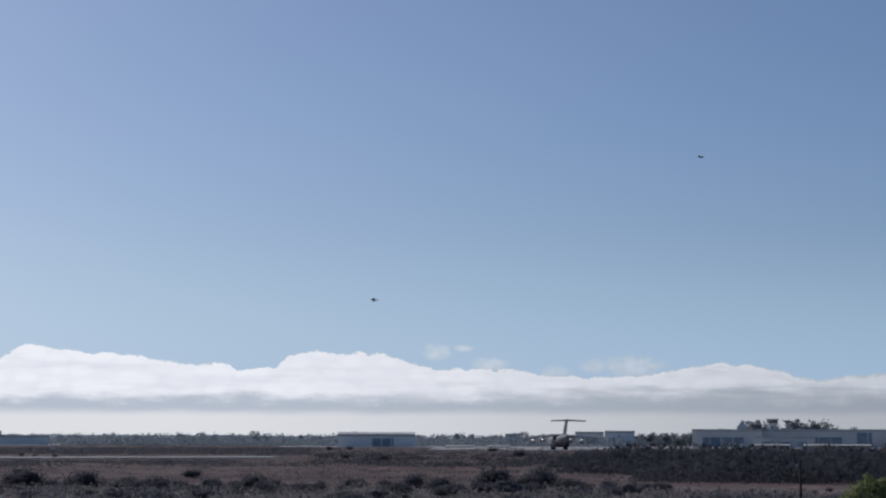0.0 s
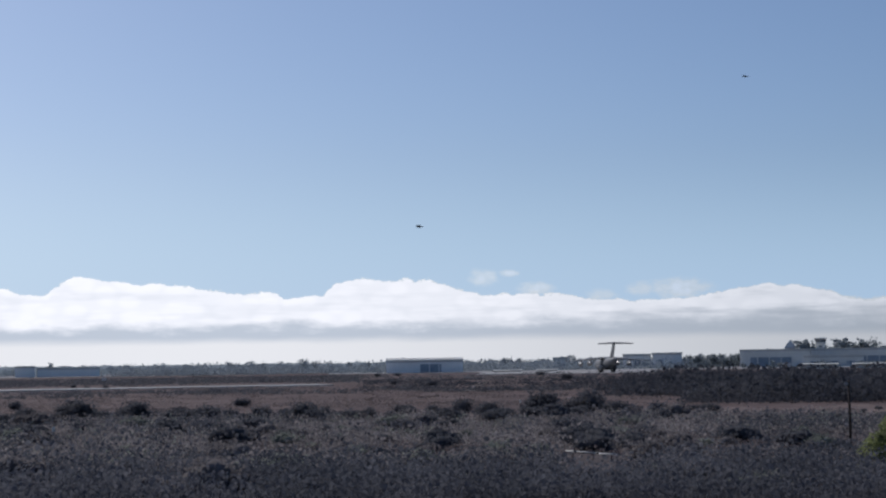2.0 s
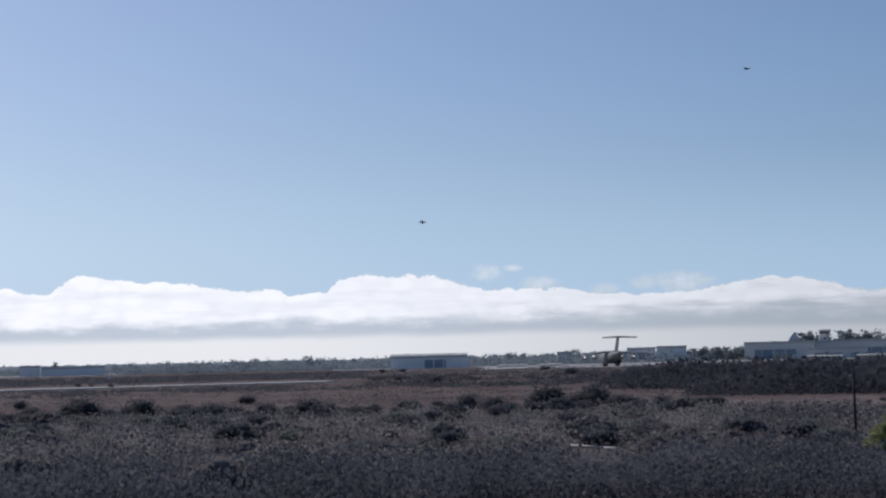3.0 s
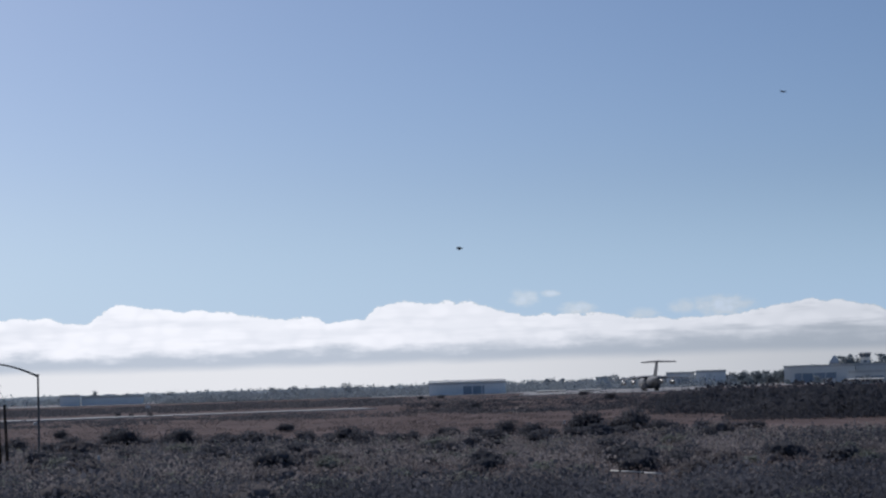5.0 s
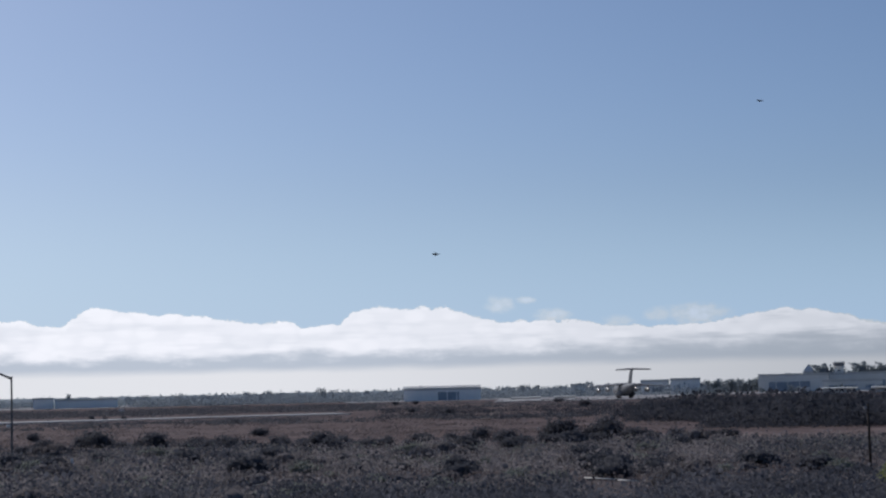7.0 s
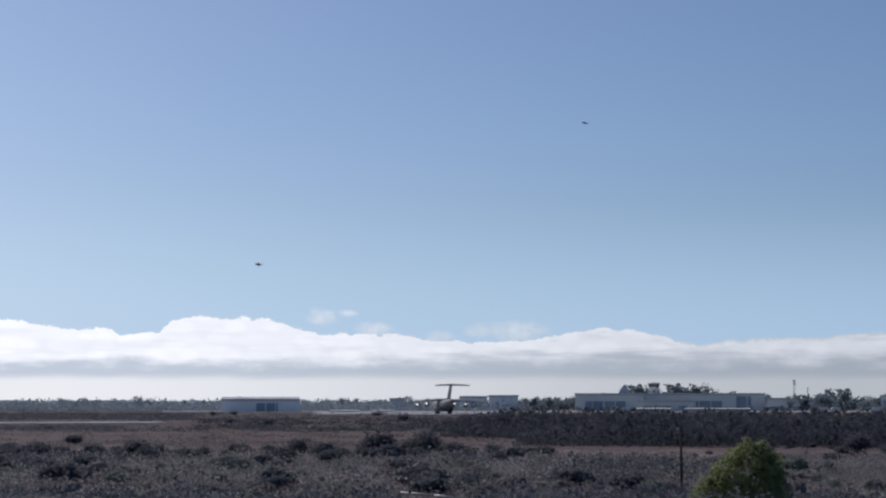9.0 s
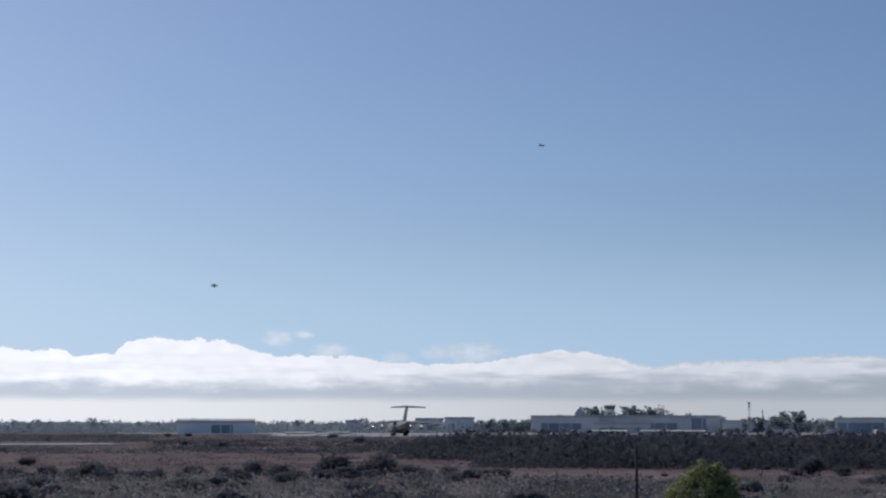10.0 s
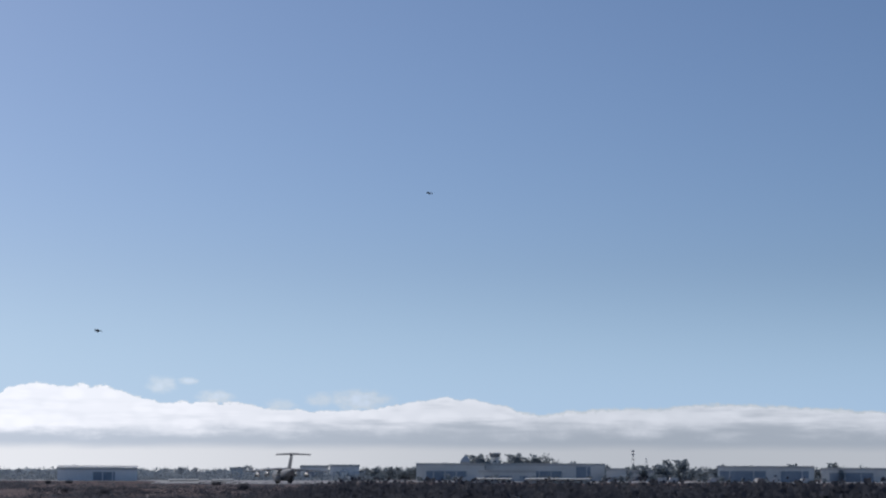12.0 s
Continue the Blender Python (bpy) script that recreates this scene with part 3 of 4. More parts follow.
def control_tower():
    root = empty("control_tower", facing(-6.41, 1575))
    tagged(root, "grey concrete airfield control tower with a glazed cab", "tower")
    part("shaft", box(-3.6, 3.6, -3.6, 3.6, -0.5, 18.6, 0.15), M_WALLGREY, root)
    v, f = loft([(0, 3.8, 3.8, 0), (1.2, 5.2, 5.2, 0), (2.0, 5.2, 5.2, 0)], 8)
    link("gallery", [(p[0], p[2], p[1] + 18.4) for p in v], f, M_WALLGREY, root)
    v, f = loft([(0, 4.2, 4.2, 0), (2.9, 5.0, 5.0, 0)], 8)
    cab = link("cab", [(p[0], p[2], p[1] + 20.3) for p in v], f, M_GLASS, root, "dark sloping windows of the cab")
    v, f = loft([(0, 5.4, 5.4, 0), (0.7, 5.4, 5.4, 0), (1.1, 4.2, 4.2, 0)], 8)
    link("roof", [(p[0], p[2], p[1] + 23.2) for p in v], f, M_ROOF, cab)
    for z in (4, 8, 12, 16):
        part("window", box(-1.2, 1.2, -3.75, -3.55, z, z + 1.4, 0.03), M_GLASS, root)


control_tower()


def pyramid_roof():
    root = empty("pavilion", facing(-5.49, 1700))
    tagged(root, "pale pyramid-roofed pavilion behind the hangar", "building")
    part("wall", box(-5.0, 5.0, -5.0, 5.0, -0.5, 17.2, 0.1), M_WALLGREY, root)
    bm = bmesh.new()
    bmesh.ops.create_cone(bm, cap_ends=True, segments=4, radius1=7.8, radius2=0.05, depth=7.2, matrix=pose(0, 0, 20.8, 0, 0, 45))
    part("roof", bm, M_WHITE, root, "pale pyramid roof")


pyramid_roof()


def mast(az, d, h, r, label):
    """A slender lattice mast: legs, rungs and braces."""
    root = empty("radio_mast", facing(az, d))
    tagged(root, label, "mast")
    for sx in (-1, 1):
        for sy in (-1, 1):
            v, f = tube([(sx * r, sy * r, -0.3), (sx * r * 0.55, sy * r * 0.55, h)], [0.16, 0.1], 6)
            link("leg", v, f, M_STEEL, root)
    n = int(h / 2.4)
    for i in range(n):
        z0, z1 = h * i / n, h * (i + 1) / n
        a, b = r * (1 - 0.45 * z0 / h), r * (1 - 0.45 * z1 / h)
        for sy in (-1, 1):
            v, f = tube([(-a, sy * a, z0), (b, sy * b, z1)], [0.09, 0.09], 5)
            link("brace", v, f, M_STEEL, root)
        part("rung", box(-b, b, -b, b, z1 - 0.09, z1 + 0.09), M_STEEL, root)
    for z in (h - 1.4, h - 4.2):
        part("antenna_panel", box(-r * 0.95, r * 0.95, -r * 0.95, r * 0.95, z, z + 1.7, 0.08), M_WHITE, root, "pale antenna drum")


mast(-10.74, 1650, 27.3, 1.2, "grey steel lattice radio mast with antenna drums")
mast(-11.15, 1700, 21.0, 0.6, "thin steel radio mast behind trees")


def low_wall(az0, az1, d, h):
    """A row of made-up open-sided shelters: posts, back wall and gently pitched white roofs."""
    w = 2 * d * math.tan(radians(abs(az0 - az1)) / 2)
    root = empty("shelter", facing((az0 + az1) / 2, d))
    tagged(root, "made-up pale-roofed shelter for a bright line along the parking apron", "shelter")
    n = max(3, int(w / 9))
    for i in range(n):
        x0, x1 = -w / 2 + w * i / n + 0.06, -w / 2 + w * (i + 1) / n - 0.06
        part("panel", box(x0, x1, 5.6, 5.9, -0.5, h - 0.2, 0.05), M_WALLPALE, root)
        part("post", box(x0, x0 + 0.18, 1.7, 1.88, -0.5, h - 0.85, 0.02), M_STEEL, root)
        # pitched towards the camera so the sun makes it a bright line
        part("roof", box(x0, x1, -2.2, 2.2, -0.07, 0.07, 0.03), M_ROOF, root, "pale sheet roof tilted to catch the sun", at=pose(0, 3.6, h - 0.5, 9))


low_wall(-5.75, -6.95, 1180, 3.6)
low_wall(-7.35, -9.4, 1200, 3.5)
low_wall(3.8, 2.85, 1290, 1.9)
low_wall(2.45, 1.75, 1300, 1.9)
low_wall(13.4, 12.2, 1500, 2.4)


def box_truck(az, d, turn):
    """A white delivery truck: cargo box, cab, windows and wheels."""
    root = empty("truck", Matrix.Translation(polar(az, d)) @ pose(0, 0, 0, 0, 0, turn))
    tagged(root, "white box truck parked by the hangars", "truck", "parked trucks")
    part("cargo_box", box(-1.25, 1.25, -3.4, 2.2, 0.9, 3.9, 0.08), M_WHITE, root)
    cab = part("cab", box(-1.15, 1.15, 2.3, 4.2, 0.7, 2.7, 0.2), M_WHITE, root)
    part("windscreen", box(-1.0, 1.0, 4.17, 4.24, 1.7, 2.5, 0.03), M_GLASS, cab)
    part("chassis", box(-0.9, 0.9, -3.3, 4.0, 0.5, 0.9, 0.05), M_AIRDARK, root)
    for sx in (-1.0, 1.0):
        for sy in (-2.2, 3.2):
            wheel(0.5, 0.3, (sx, sy, 0.5), root)


for az, d, turn in ((-11.6, 1240, 80), (-11.97, 1255, 95), (-13.22, 1240, 85), (-14.6, 1250, 20), (-15.05, 1250, 75), (-16.0, 1250, 100), (-5.35, 1230, 90)):
    box_truck(az, d, turn)


# ---- poles at the roadside ----
def utility_pole():
    x, y, z = polar(20.47, 159)
    root = empty("utility_pole", Matrix.Translation((x, y, z)))
    tagged(root, "leaning dark wooden utility pole with wires", "utility pole")
    lean = 0.036
    v, f = tube([(0, 0, -0.5), (-lean * 5, 0, 5), (-lean * 11.4, 0, 11.2)], [0.2, 0.175, 0.14], 12)
    pole = link("pole", v, f, M_WOODPOLE, root, smooth=True)
    for zz in (8.9, 9.3, 7.3):
        part("bracket", box(-0.1, 0.32, -0.09, 0.09, -0.05, 0.07, 0.02), M_STEEL, pole, at=pose(-lean * zz, 0, zz))
    for zz, dz in ((7.35, 0.9), (7.05, 0.5)):
        pts = [(-lean * zz - t * 26, -t * 3, zz + dz * t * 0.9 - 0.9 * 4 * t * (1 - t) * 0.3) for t in np.linspace(0, 1, 14)]
        v, f = tube(pts, [0.02] * 14, 5)
        link("wire", v, f, M_AIRDARK, root)
    v, f = tube([(-lean * 7.4, 0.1, 7.4), (2.9, 1.0, 0.1)], [0.016, 0.016], 5)
    link("guy_wire", v, f, M_STEEL, root)


def stub_post():
    root = empty("wooden_post", Matrix.Translation(polar(20.24, 158)))
    tagged(root, "short dark wooden stub post beside the utility pole", "post")
    v, f = tube([(0, 0, -0.4), (-0.12, 0, 3.0), (-0.25, 0, 5.7)], [0.14, 0.13, 0.12], 12)
    link("post", v, f, M_WOODPOLE, root, smooth=True)


def street_lamp():
    x, y, z = polar(19.3, 170)
    root = empty("street_lamp", Matrix.Translation((x, y, z)))
    tagged(root, "grey steel street lamp with a long curved arm", "street lamp")
    v, f = tube([(0, 0, -0.3), (0, 0, 0.4), (-0.02, 0, 8.3)], [0.16, 0.11, 0.085], 12)
    link("column", v, f, M_STEEL, root, smooth=True)
    pts = [(-4.4 * t - 0.02, 0, 8.15 + 1.28 * (1 - (1 - t) ** 1.7)) for t in np.linspace(0, 1, 12)]
    v, f = tube(pts, [0.1 - 0.035 * t for t in np.linspace(0, 1, 12)], 10)
    arm = link("arm", v, f, M_STEEL, root, smooth=True)
    v, f = loft([(0, 0.06, 0.05, 0), (0.25, 0.2, 0.17, 0), (0.95, 0.23, 0.2, -0.03), (1.45, 0.1, 0.08, 0)], 12)
    head = link("lamp_head", [(-p[1] - 4.4, p[0], p[2] + 9.4) for p in v], f, M_STEEL, arm, smooth=True)
    part("photocell", box(-5.15, -5.03, -0.05, 0.05, 9.5, 9.78, 0.02), M_STEEL, head)
    part("cap", box(-0.14, 0.1, -0.1, 0.1, 8.22, 8.36, 0.03), M_STEEL, root)
    # made-up white ball and bracket, painted in place of a sun glint
    bm = bmesh.new()
    bmesh.ops.create_uvsphere(bm, u_segments=16, v_segments=10, radius=0.17, matrix=pose(-0.3, 0, 3.85) @ Matrix.Diagonal((1.3, 1, 1, 1)))
    bell = part("bell", bm, M_WHITE, root, "white ball standing in for a glint on the lamp column", smooth=True)
    part("bracket", box(-0.3, 0.0, -0.03, 0.03, 3.98, 4.05, 0.01), M_STEEL, bell)


def short_pole():
    root = empty("wooden_pole", Matrix.Translation(polar(-7.24, 126.5)))
    tagged(root, "dark wooden pole with a small white lamp on top", "pole")
    v, f = tube([(0, 0, -0.4), (0, 0, 2.4), (-0.03, 0, 4.55)], [0.10, 0.09, 0.075], 12)
    link("pole", v, f, M_WOODPOLE, root, smooth=True)
    part("lamp_box", box(-0.32, -0.06, -0.08, 0.08, 4.2, 4.42, 0.03), M_CONCRETE, root, "small pale lamp box")
    part("arm", box(-0.3, 0.38, -0.03, 0.03, 4.42, 4.48, 0.01), M_STEEL, root)


utility_pole()
stub_post()
street_lamp()
short_pole()


def marker_post(az, d, h):
    root = empty("marker_post", Matrix.Translation(polar(az, d)))
    tagged(root, "thin pale marker post in the scrub", "post")
    part("stake", box(-0.035, 0.035, -0.035, 0.035, -0.3, h, 0.01), M_STEEL, root)
    part("cap", box(-0.11, 0.11, -0.05, 0.05, h - 0.1, h + 0.32, 0.03), M_WHITE, root, "white reflective cap")


marker_post(17.5, 156, 0.95)
marker_post(2.95, 241, 0.85)


def runway_sign(az, d):
    root = empty("runway_sign", Matrix.Translation(polar(az, d)) @ pose(0, 0, 0, 0, 0, az))
    tagged(root, "small white sign board on two legs by the runway", "sign")
    part("board", box(-1.1, 1.1, -0.1, 0.1, 0.9, 2.3, 0.04), M_WHITE, root)
    for sx in (-0.8, 0.8):
        part("leg", box(sx - 0.06, sx + 0.06, -0.06, 0.06, -0.3, 0.95, 0.01), M_STEEL, root)


runway_sign(15.97, 860)
strip("dirt_track", [polar(4.75, 396)[:2], polar(4.45, 392)[:2], polar(3.95, 620)[:2], polar(4.15, 625)[:2]], "pale bare dirt track through dry grass", surface("pale_dirt", (0.14, 0.105, 0.09), (0.22, 0.165, 0.14), 0.3, 0.95), 0.16)


def stone(seed):
    g = np.random.default_rng(seed)
    bm = bmesh.new()
    bmesh.ops.create_icosphere(bm, subdivisions=2, radius=0.3)
    for v in bm.verts:
        v.co *= 1 + 0.45 * noise.noise(v.co * 4 + Vector((seed, 0, 0)))
        v.co.z = v.co.z * 0.7 + 0.1
    ob = part("stone", bm, M_ROCK, None, "pale weathered stone lying in scrub")
    return tagged(ob, "", "stone", "stones in the scrub")


M_ROCK = surface("pale_stone", (0.17, 0.155, 0.145), (0.28, 0.26, 0.24), 3, 0.9, bump=0.5, by_object=0.5)
stone_rng = np.random.default_rng(9)
stones = [stone(k) for k in range(4)]
spots = [(8.74, 122), (12.1, 130), (13.6, 117), (10.16, 113), (14.2, 119), (11.3, 112)] + [(-12 + 32 * stone_rng.random(), 103 + 16 * stone_rng.random()) for _ in range(22)]
for k, (az, d) in enumerate(spots):
    if k > 3 and -1 < az < 2.4:
        continue
    s = 0.3 + 0.45 * stone_rng.random()
    m = Matrix.Translation(polar(az, d)) @ pose(0, 0, 0.3, 0, 0, 360 * stone_rng.random())
    ob = stones[k] if k < 4 else copy_thing(stones[k % 4], m)
    ob.matrix_basis = m @ Matrix.Diagonal((s * 1.3, s, s, 1))


def fallen_pipe():
    a, b = Vector(polar(1.55, 116.6)), Vector(polar(-0.04, 111.4))
    root = empty("pipe", Matrix.Translation((a + b) / 2))
    tagged(root, "long pale pipe raised into view above low scrub", "pipe")
    h = (b - a) / 2
    # lifted on added stakes to fit the camera's view over the scrub
    up = Vector((0, 0, 0.44))
    for p, q in ((-h, h * 0.28), (h * 0.3, h)):
        v, f = tube([p + up, q + up], [0.05, 0.05], 10)
        link("length", v, f, M_ROOF, root, smooth=True)
    v, f = tube([h * 0.24 + up, h * 0.34 + up], [0.075, 0.075], 10)
    link("coupling", v, f, M_STEEL, root, smooth=True)
    for t in (-0.7, 0.1, 0.8):
        c = h * t
        part("stake", box(c.x - 0.03, c.x + 0.03, c.y - 0.03, c.y + 0.03, c.z - 0.35, c.z + 0.4, 0.01), M_DRY, root, "thin added stake under the raised pipe")


fallen_pipe()


# ---- shrubs and trees ----
def strew(kinds, places, label, category, group):
    """Copies of some shrubs at (x, y, size, turn, kind)."""
    for i, (x, y, s, turn, k) in enumerate(places):
        a, d = math.degrees(math.atan2(-x, y)), math.hypot(x, y)
        if (-0.9 < a < 2.4 and 92 < d < 121) or (16.9 < a < 18.1 and 120 < d < 160) or (19.6 < a < 21 and 130 < d < 161):
            continue
        m = Matrix.Translation((x, y, ground_height(x, y) - 0.05)) @ pose(0, 0, 0, 0, 0, turn)
        src = kinds[k % len(kinds)]
        ob = src if not src.get("placed") else copy_thing(src, m)
        if ob is src:
            src["placed"] = 1
        ob.matrix_basis = m @ Matrix.Diagonal((s, s, s * (0.8 + 0.4 * ((i * 37) % 11) / 11), 1))
        tagged(ob, label, category, group)


rng = np.random.default_rng(11)
row_kinds = [shrub("bush", 20 + i, 3.4 + 0.5 * i, 1.9 + 0.25 * (i % 3), 9, 1300, 0.11, M_DARKBUSH) for i in range(4)]
row = []
for k, (az, d, w) in enumerate([(18.23, 159, 4.5), (16.78, 213, 6.3), (14.97, 213, 5.7), (13.92, 203, 3.8), (12.87, 204, 4.6), (11.11, 205, 3.3), (9.79, 201, 5.1), (8.63, 213, 2.8), (7.74, 215, 2.6), (6.68, 159, 3.0), (5.25, 187, 4.2), (3.82, 184, 4.5), (2.21, 220, 5.6), (0.79, 218, 6.3), (18.65, 280, 3.5), (11.72, 278, 3.9), (-0.27, 218, 4.1), (-11.83, 195, 2.4), (-12.68, 227, 5.0), (-13.53, 233, 3.6), (-10.46, 275, 2.6), (-11.23, 255, 1.9), (-7.67, 209, 1.3), (-6.62, 297, 2.8)]):  # the large ones: bearing, distance, width
    row.append((*polar(az, d)[:2], w / (3.4 + 0.5 * (k % 4)), 71.0 * k, k % 4))
    if w > 4.5:  # a smaller neighbour grown into it
        row.append((*polar(az + 0.45, d + 1.5)[:2], 0.8, 40.0 * k, (k + 1) % 4))
for az in np.arange(21.5, -3.0, -0.42):
    d = 206 + rng.normal() * 9 + (8 if az > 12 else 0)
    x, y, _ = polar(az + rng.normal() * 0.2, d)
    row.append((x, y, 0.45 + 0.55 * rng.random(), rng.random() * 360, int(rng.integers(4))))
for az, d, s in ((1.47, 640, 1.3), (12.4, 420, 0.8), (6.94, 563, 0.9), (5.74, 490, 1.1), (9.7, 1000, 0.9), (9.06, 1010, 0.8), (7.45, 1000, 1.1), (6.8, 1010, 1.3), (15.9, 560, 0.8), (2.3, 900, 1.5), (-0.6, 560, 1.2), (16.9, 585, 0.6), (16.5, 580, 0.6)):
    row.append((*polar(az, d)[:2], s, 77 * s, int(10 * s)))
for i in range(24):  # taller bushes that stand out of the thicket
    x, y, _ = polar(-2.4 - 14 * rng.random(), 288 + 250 * rng.random() ** 1.6)
    row.append((x, y, 0.9 + 0.75 * rng.random(), rng.random() * 360, int(rng.integers(4))))
strew(row_kinds, row, "dark rounded chaparral bush in a row", "bush", "bushes across the field")

near_kinds = [shrub("shrub", 40 + i, 2.4 + 0.5 * i, 0.95 + 0.25 * i, 7, 560, 0.082, (M_SAGE, M_SCRUB)[i % 2]) for i in range(4)]
near = []
for i in range(150):
    d = 82 * (2.35 ** rng.random())
    x, y, _ = polar(-16 + 38 * rng.random(), d)
    near.append((x, y, 0.6 + 0.8 * rng.random() ** 2, rng.random() * 360, int(rng.integers(4))))
strew(near_kinds, near, "grey-green low sage shrub on dry ground", "shrub", "shrubs in the scrub")

dark_kinds = [shrub("shrub", 60 + i, 3.0 + 0.5 * i, 1.1 + 0.2 * i, 8, 600, 0.088, M_DARKBUSH) for i in range(3)]
dark = [(*polar(4.2, 114)[:2], 1.05, 40, 1), (*polar(4.55, 116)[:2], 0.8, 90, 2), (*polar(19.2, 163)[:2], 1.3, 10, 2), (*polar(18.7, 158)[:2], 1.5, 70, 2), (*polar(18.3, 163)[:2], 1.4, 200, 0), (*polar(21.3, 158)[:2], 1.3, 100, 1)]
for i in range(60):
    x, y, _ = polar(-16 + 38 * rng.random(), 80 + 20 * rng.random())
    dark.append((x, y, 0.6 + 0.5 * rng.random(), rng.random() * 360, int(rng.integers(3))))
for i in range(70):
    x, y, _ = polar(-16 + 38 * rng.random(), 118 * (1.65 ** rng.random()))
    dark.append((x, y, 0.7 + 0.9 * rng.random() ** 2, rng.random() * 360, int(rng.integers(3))))
for i in range(45):
    x, y, _ = polar(-8 - 9 * rng.random(), 225 + 90 * rng.random())
    dark.append((x, y, 0.35 + 0.4 * rng.random(), rng.random() * 360, int(rng.integers(3))))
strew(dark_kinds, dark, "dark leafy shrub in dense low scrub", "shrub", "dark shrubs on the slope")


def green_tree():
    x, y, z = polar(-9.35, 98)
    root = empty("tree", Matrix.Translation((x, y, z)))
    tagged(root, "bushy bright green broadleaf tree standing in dry scrub", "tree")
    g = np.random.default_rng(5)
    limbs = [((0, 0, -0.3), (0.1, 0, 0.8), (0.3, 0.1, 2.0)), ((0, 0, 0.3), (-0.7, 0.2, 1.0), (-1.7, 0.3, 1.6)), ((0.05, 0, 0.5), (0.9, -0.2, 1.2), (1.9, -0.2, 2.0)),
             ((0, 0, 0.4), (0.1, 0.7, 1.3), (0.2, 1.4, 2.1)), ((0.1, 0, 0.6), (0.0, -0.6, 1.3), (-0.2, -1.3, 1.9))]
    for k, pts in enumerate(limbs):
        v, f = tube(pts, (0.2, 0.14, 0.05) if k == 0 else (0.11, 0.08, 0.03), 9)
        link("trunk" if k == 0 else "limb", v, f, M_BARK, root, smooth=True)
    cs = [(-2.3, 0, 0.75), (-1.7, 0.4, 1.45), (-1.25, -0.5, 2.1), (-0.5, 0.2, 2.9), (0.2, -0.3, 3.4), (0.9, 0.4, 3.0), (1.2, 0, 2.2), (1.35, -0.3, 1.3), (0, 0.8, 1.6), (0.7, -0.9, 1.5), (-1.0, 0.9, 1.2), (-0.6, -1.1, 1.0), (1.1, 0.9, 1.1), (-2.7, -0.2, 0.3),
          (0.0, -0.6, 2.3), (0.6, -0.8, 2.5), (-0.6, -0.7, 1.7), (0.9, -0.6, 1.9), (0.2, -1.1, 1.0), (1.2, -0.8, 1.0), (-0.4, 0.1, 0.6), (0.9, -0.3, 0.6), (-1.7, -0.6, 0.9),
          (-0.1, 0.0, 3.6), (0.6, -0.1, 3.5), (-0.9, 0.0, 3.1), (1.15, 0.0, 2.9), (1.3, 0.1, 2.0), (-1.35, 0.0, 2.6), (-2.5, 0.1, 1.2), (-2.05, -0.2, 1.75), (-1.6, 0.2, 2.2)]
    rs = [(0.55 + 0.3 * g.random(), 0.7, 0.4 + 0.25 * g.random()) for _ in cs]
    for c in list(cs):  # sprays that stand out of the crown
        d = Vector((g.normal(), g.normal() - 0.3, abs(g.normal()) + 0.2)).normalized() * 0.75
        cs.append((c[0] + d.x, c[1] + d.y, c[2] + d.z * 0.7))
        rs.append((0.16 + 0.14 * g.random(), 0.2, 0.16 + 0.2 * g.random()))
    v, f = leaves(g, cs, rs, 17000, 0.065, 1.0)
    link("crown", v, f, M_GREEN, root)
    # shade inside the crown is put into a darker leaf colour
    part("inner_crown", lump(g, cs[:32], rs[:32], 0.35), surface("shaded_inner_leaves", (0.08, 0.09, 0.035), (0.16, 0.18, 0.075), 1.5, 0.8, translucent=0.5), root)


green_tree()


def carpet(name, seed, count, place, size, height, material, label, per=12, leaf=0.16):
    """Low growth as one sheet: many leaf clumps heaped round each place."""
    g = np.random.default_rng(seed)
    px, py, ps = place(g, count)
    n = len(px)
    spot = np.stack([px, py, np.array([ground_height(a, b) for a, b in zip(px, py)])], 1)
    base, s = np.repeat(spot, per, 0), np.repeat(ps, per)
    m = len(base)
    off = g.normal(size=(m, 3)) * np.stack([s * size * 0.5, s * size * 0.5, s * 0], 1)
    hz = s * height * (0.2 + 0.95 * g.random(m)) * np.exp(-(off[:, 0] ** 2 + off[:, 1] ** 2) / (2 * (s * size * 0.75) ** 2))
    c = base + off
    c[:, 2] += hz
    a = g.normal(size=(m, 3))
    a /= np.linalg.norm(a, axis=1)[:, None]
    b = np.cross(a, g.normal(size=(m, 3)))
    b /= np.linalg.norm(b, axis=1)[:, None]
    w = (s * size * leaf * (0.5 + 0.9 * g.random(m)))[:, None]
    q = np.stack([c - a * w, c + b * w, c + a * w, c - b * w], 1).reshape(-1, 3)
    verts, faces = q.tolist(), np.arange(m * 4).reshape(-1, 4).tolist()
    me = bpy.data.meshes.new(name)
    me.from_pydata(verts, [], faces)
    me.materials.append(material)
    me.shade_smooth()
    return tagged(new(name, me), label, name, kind="stuff")


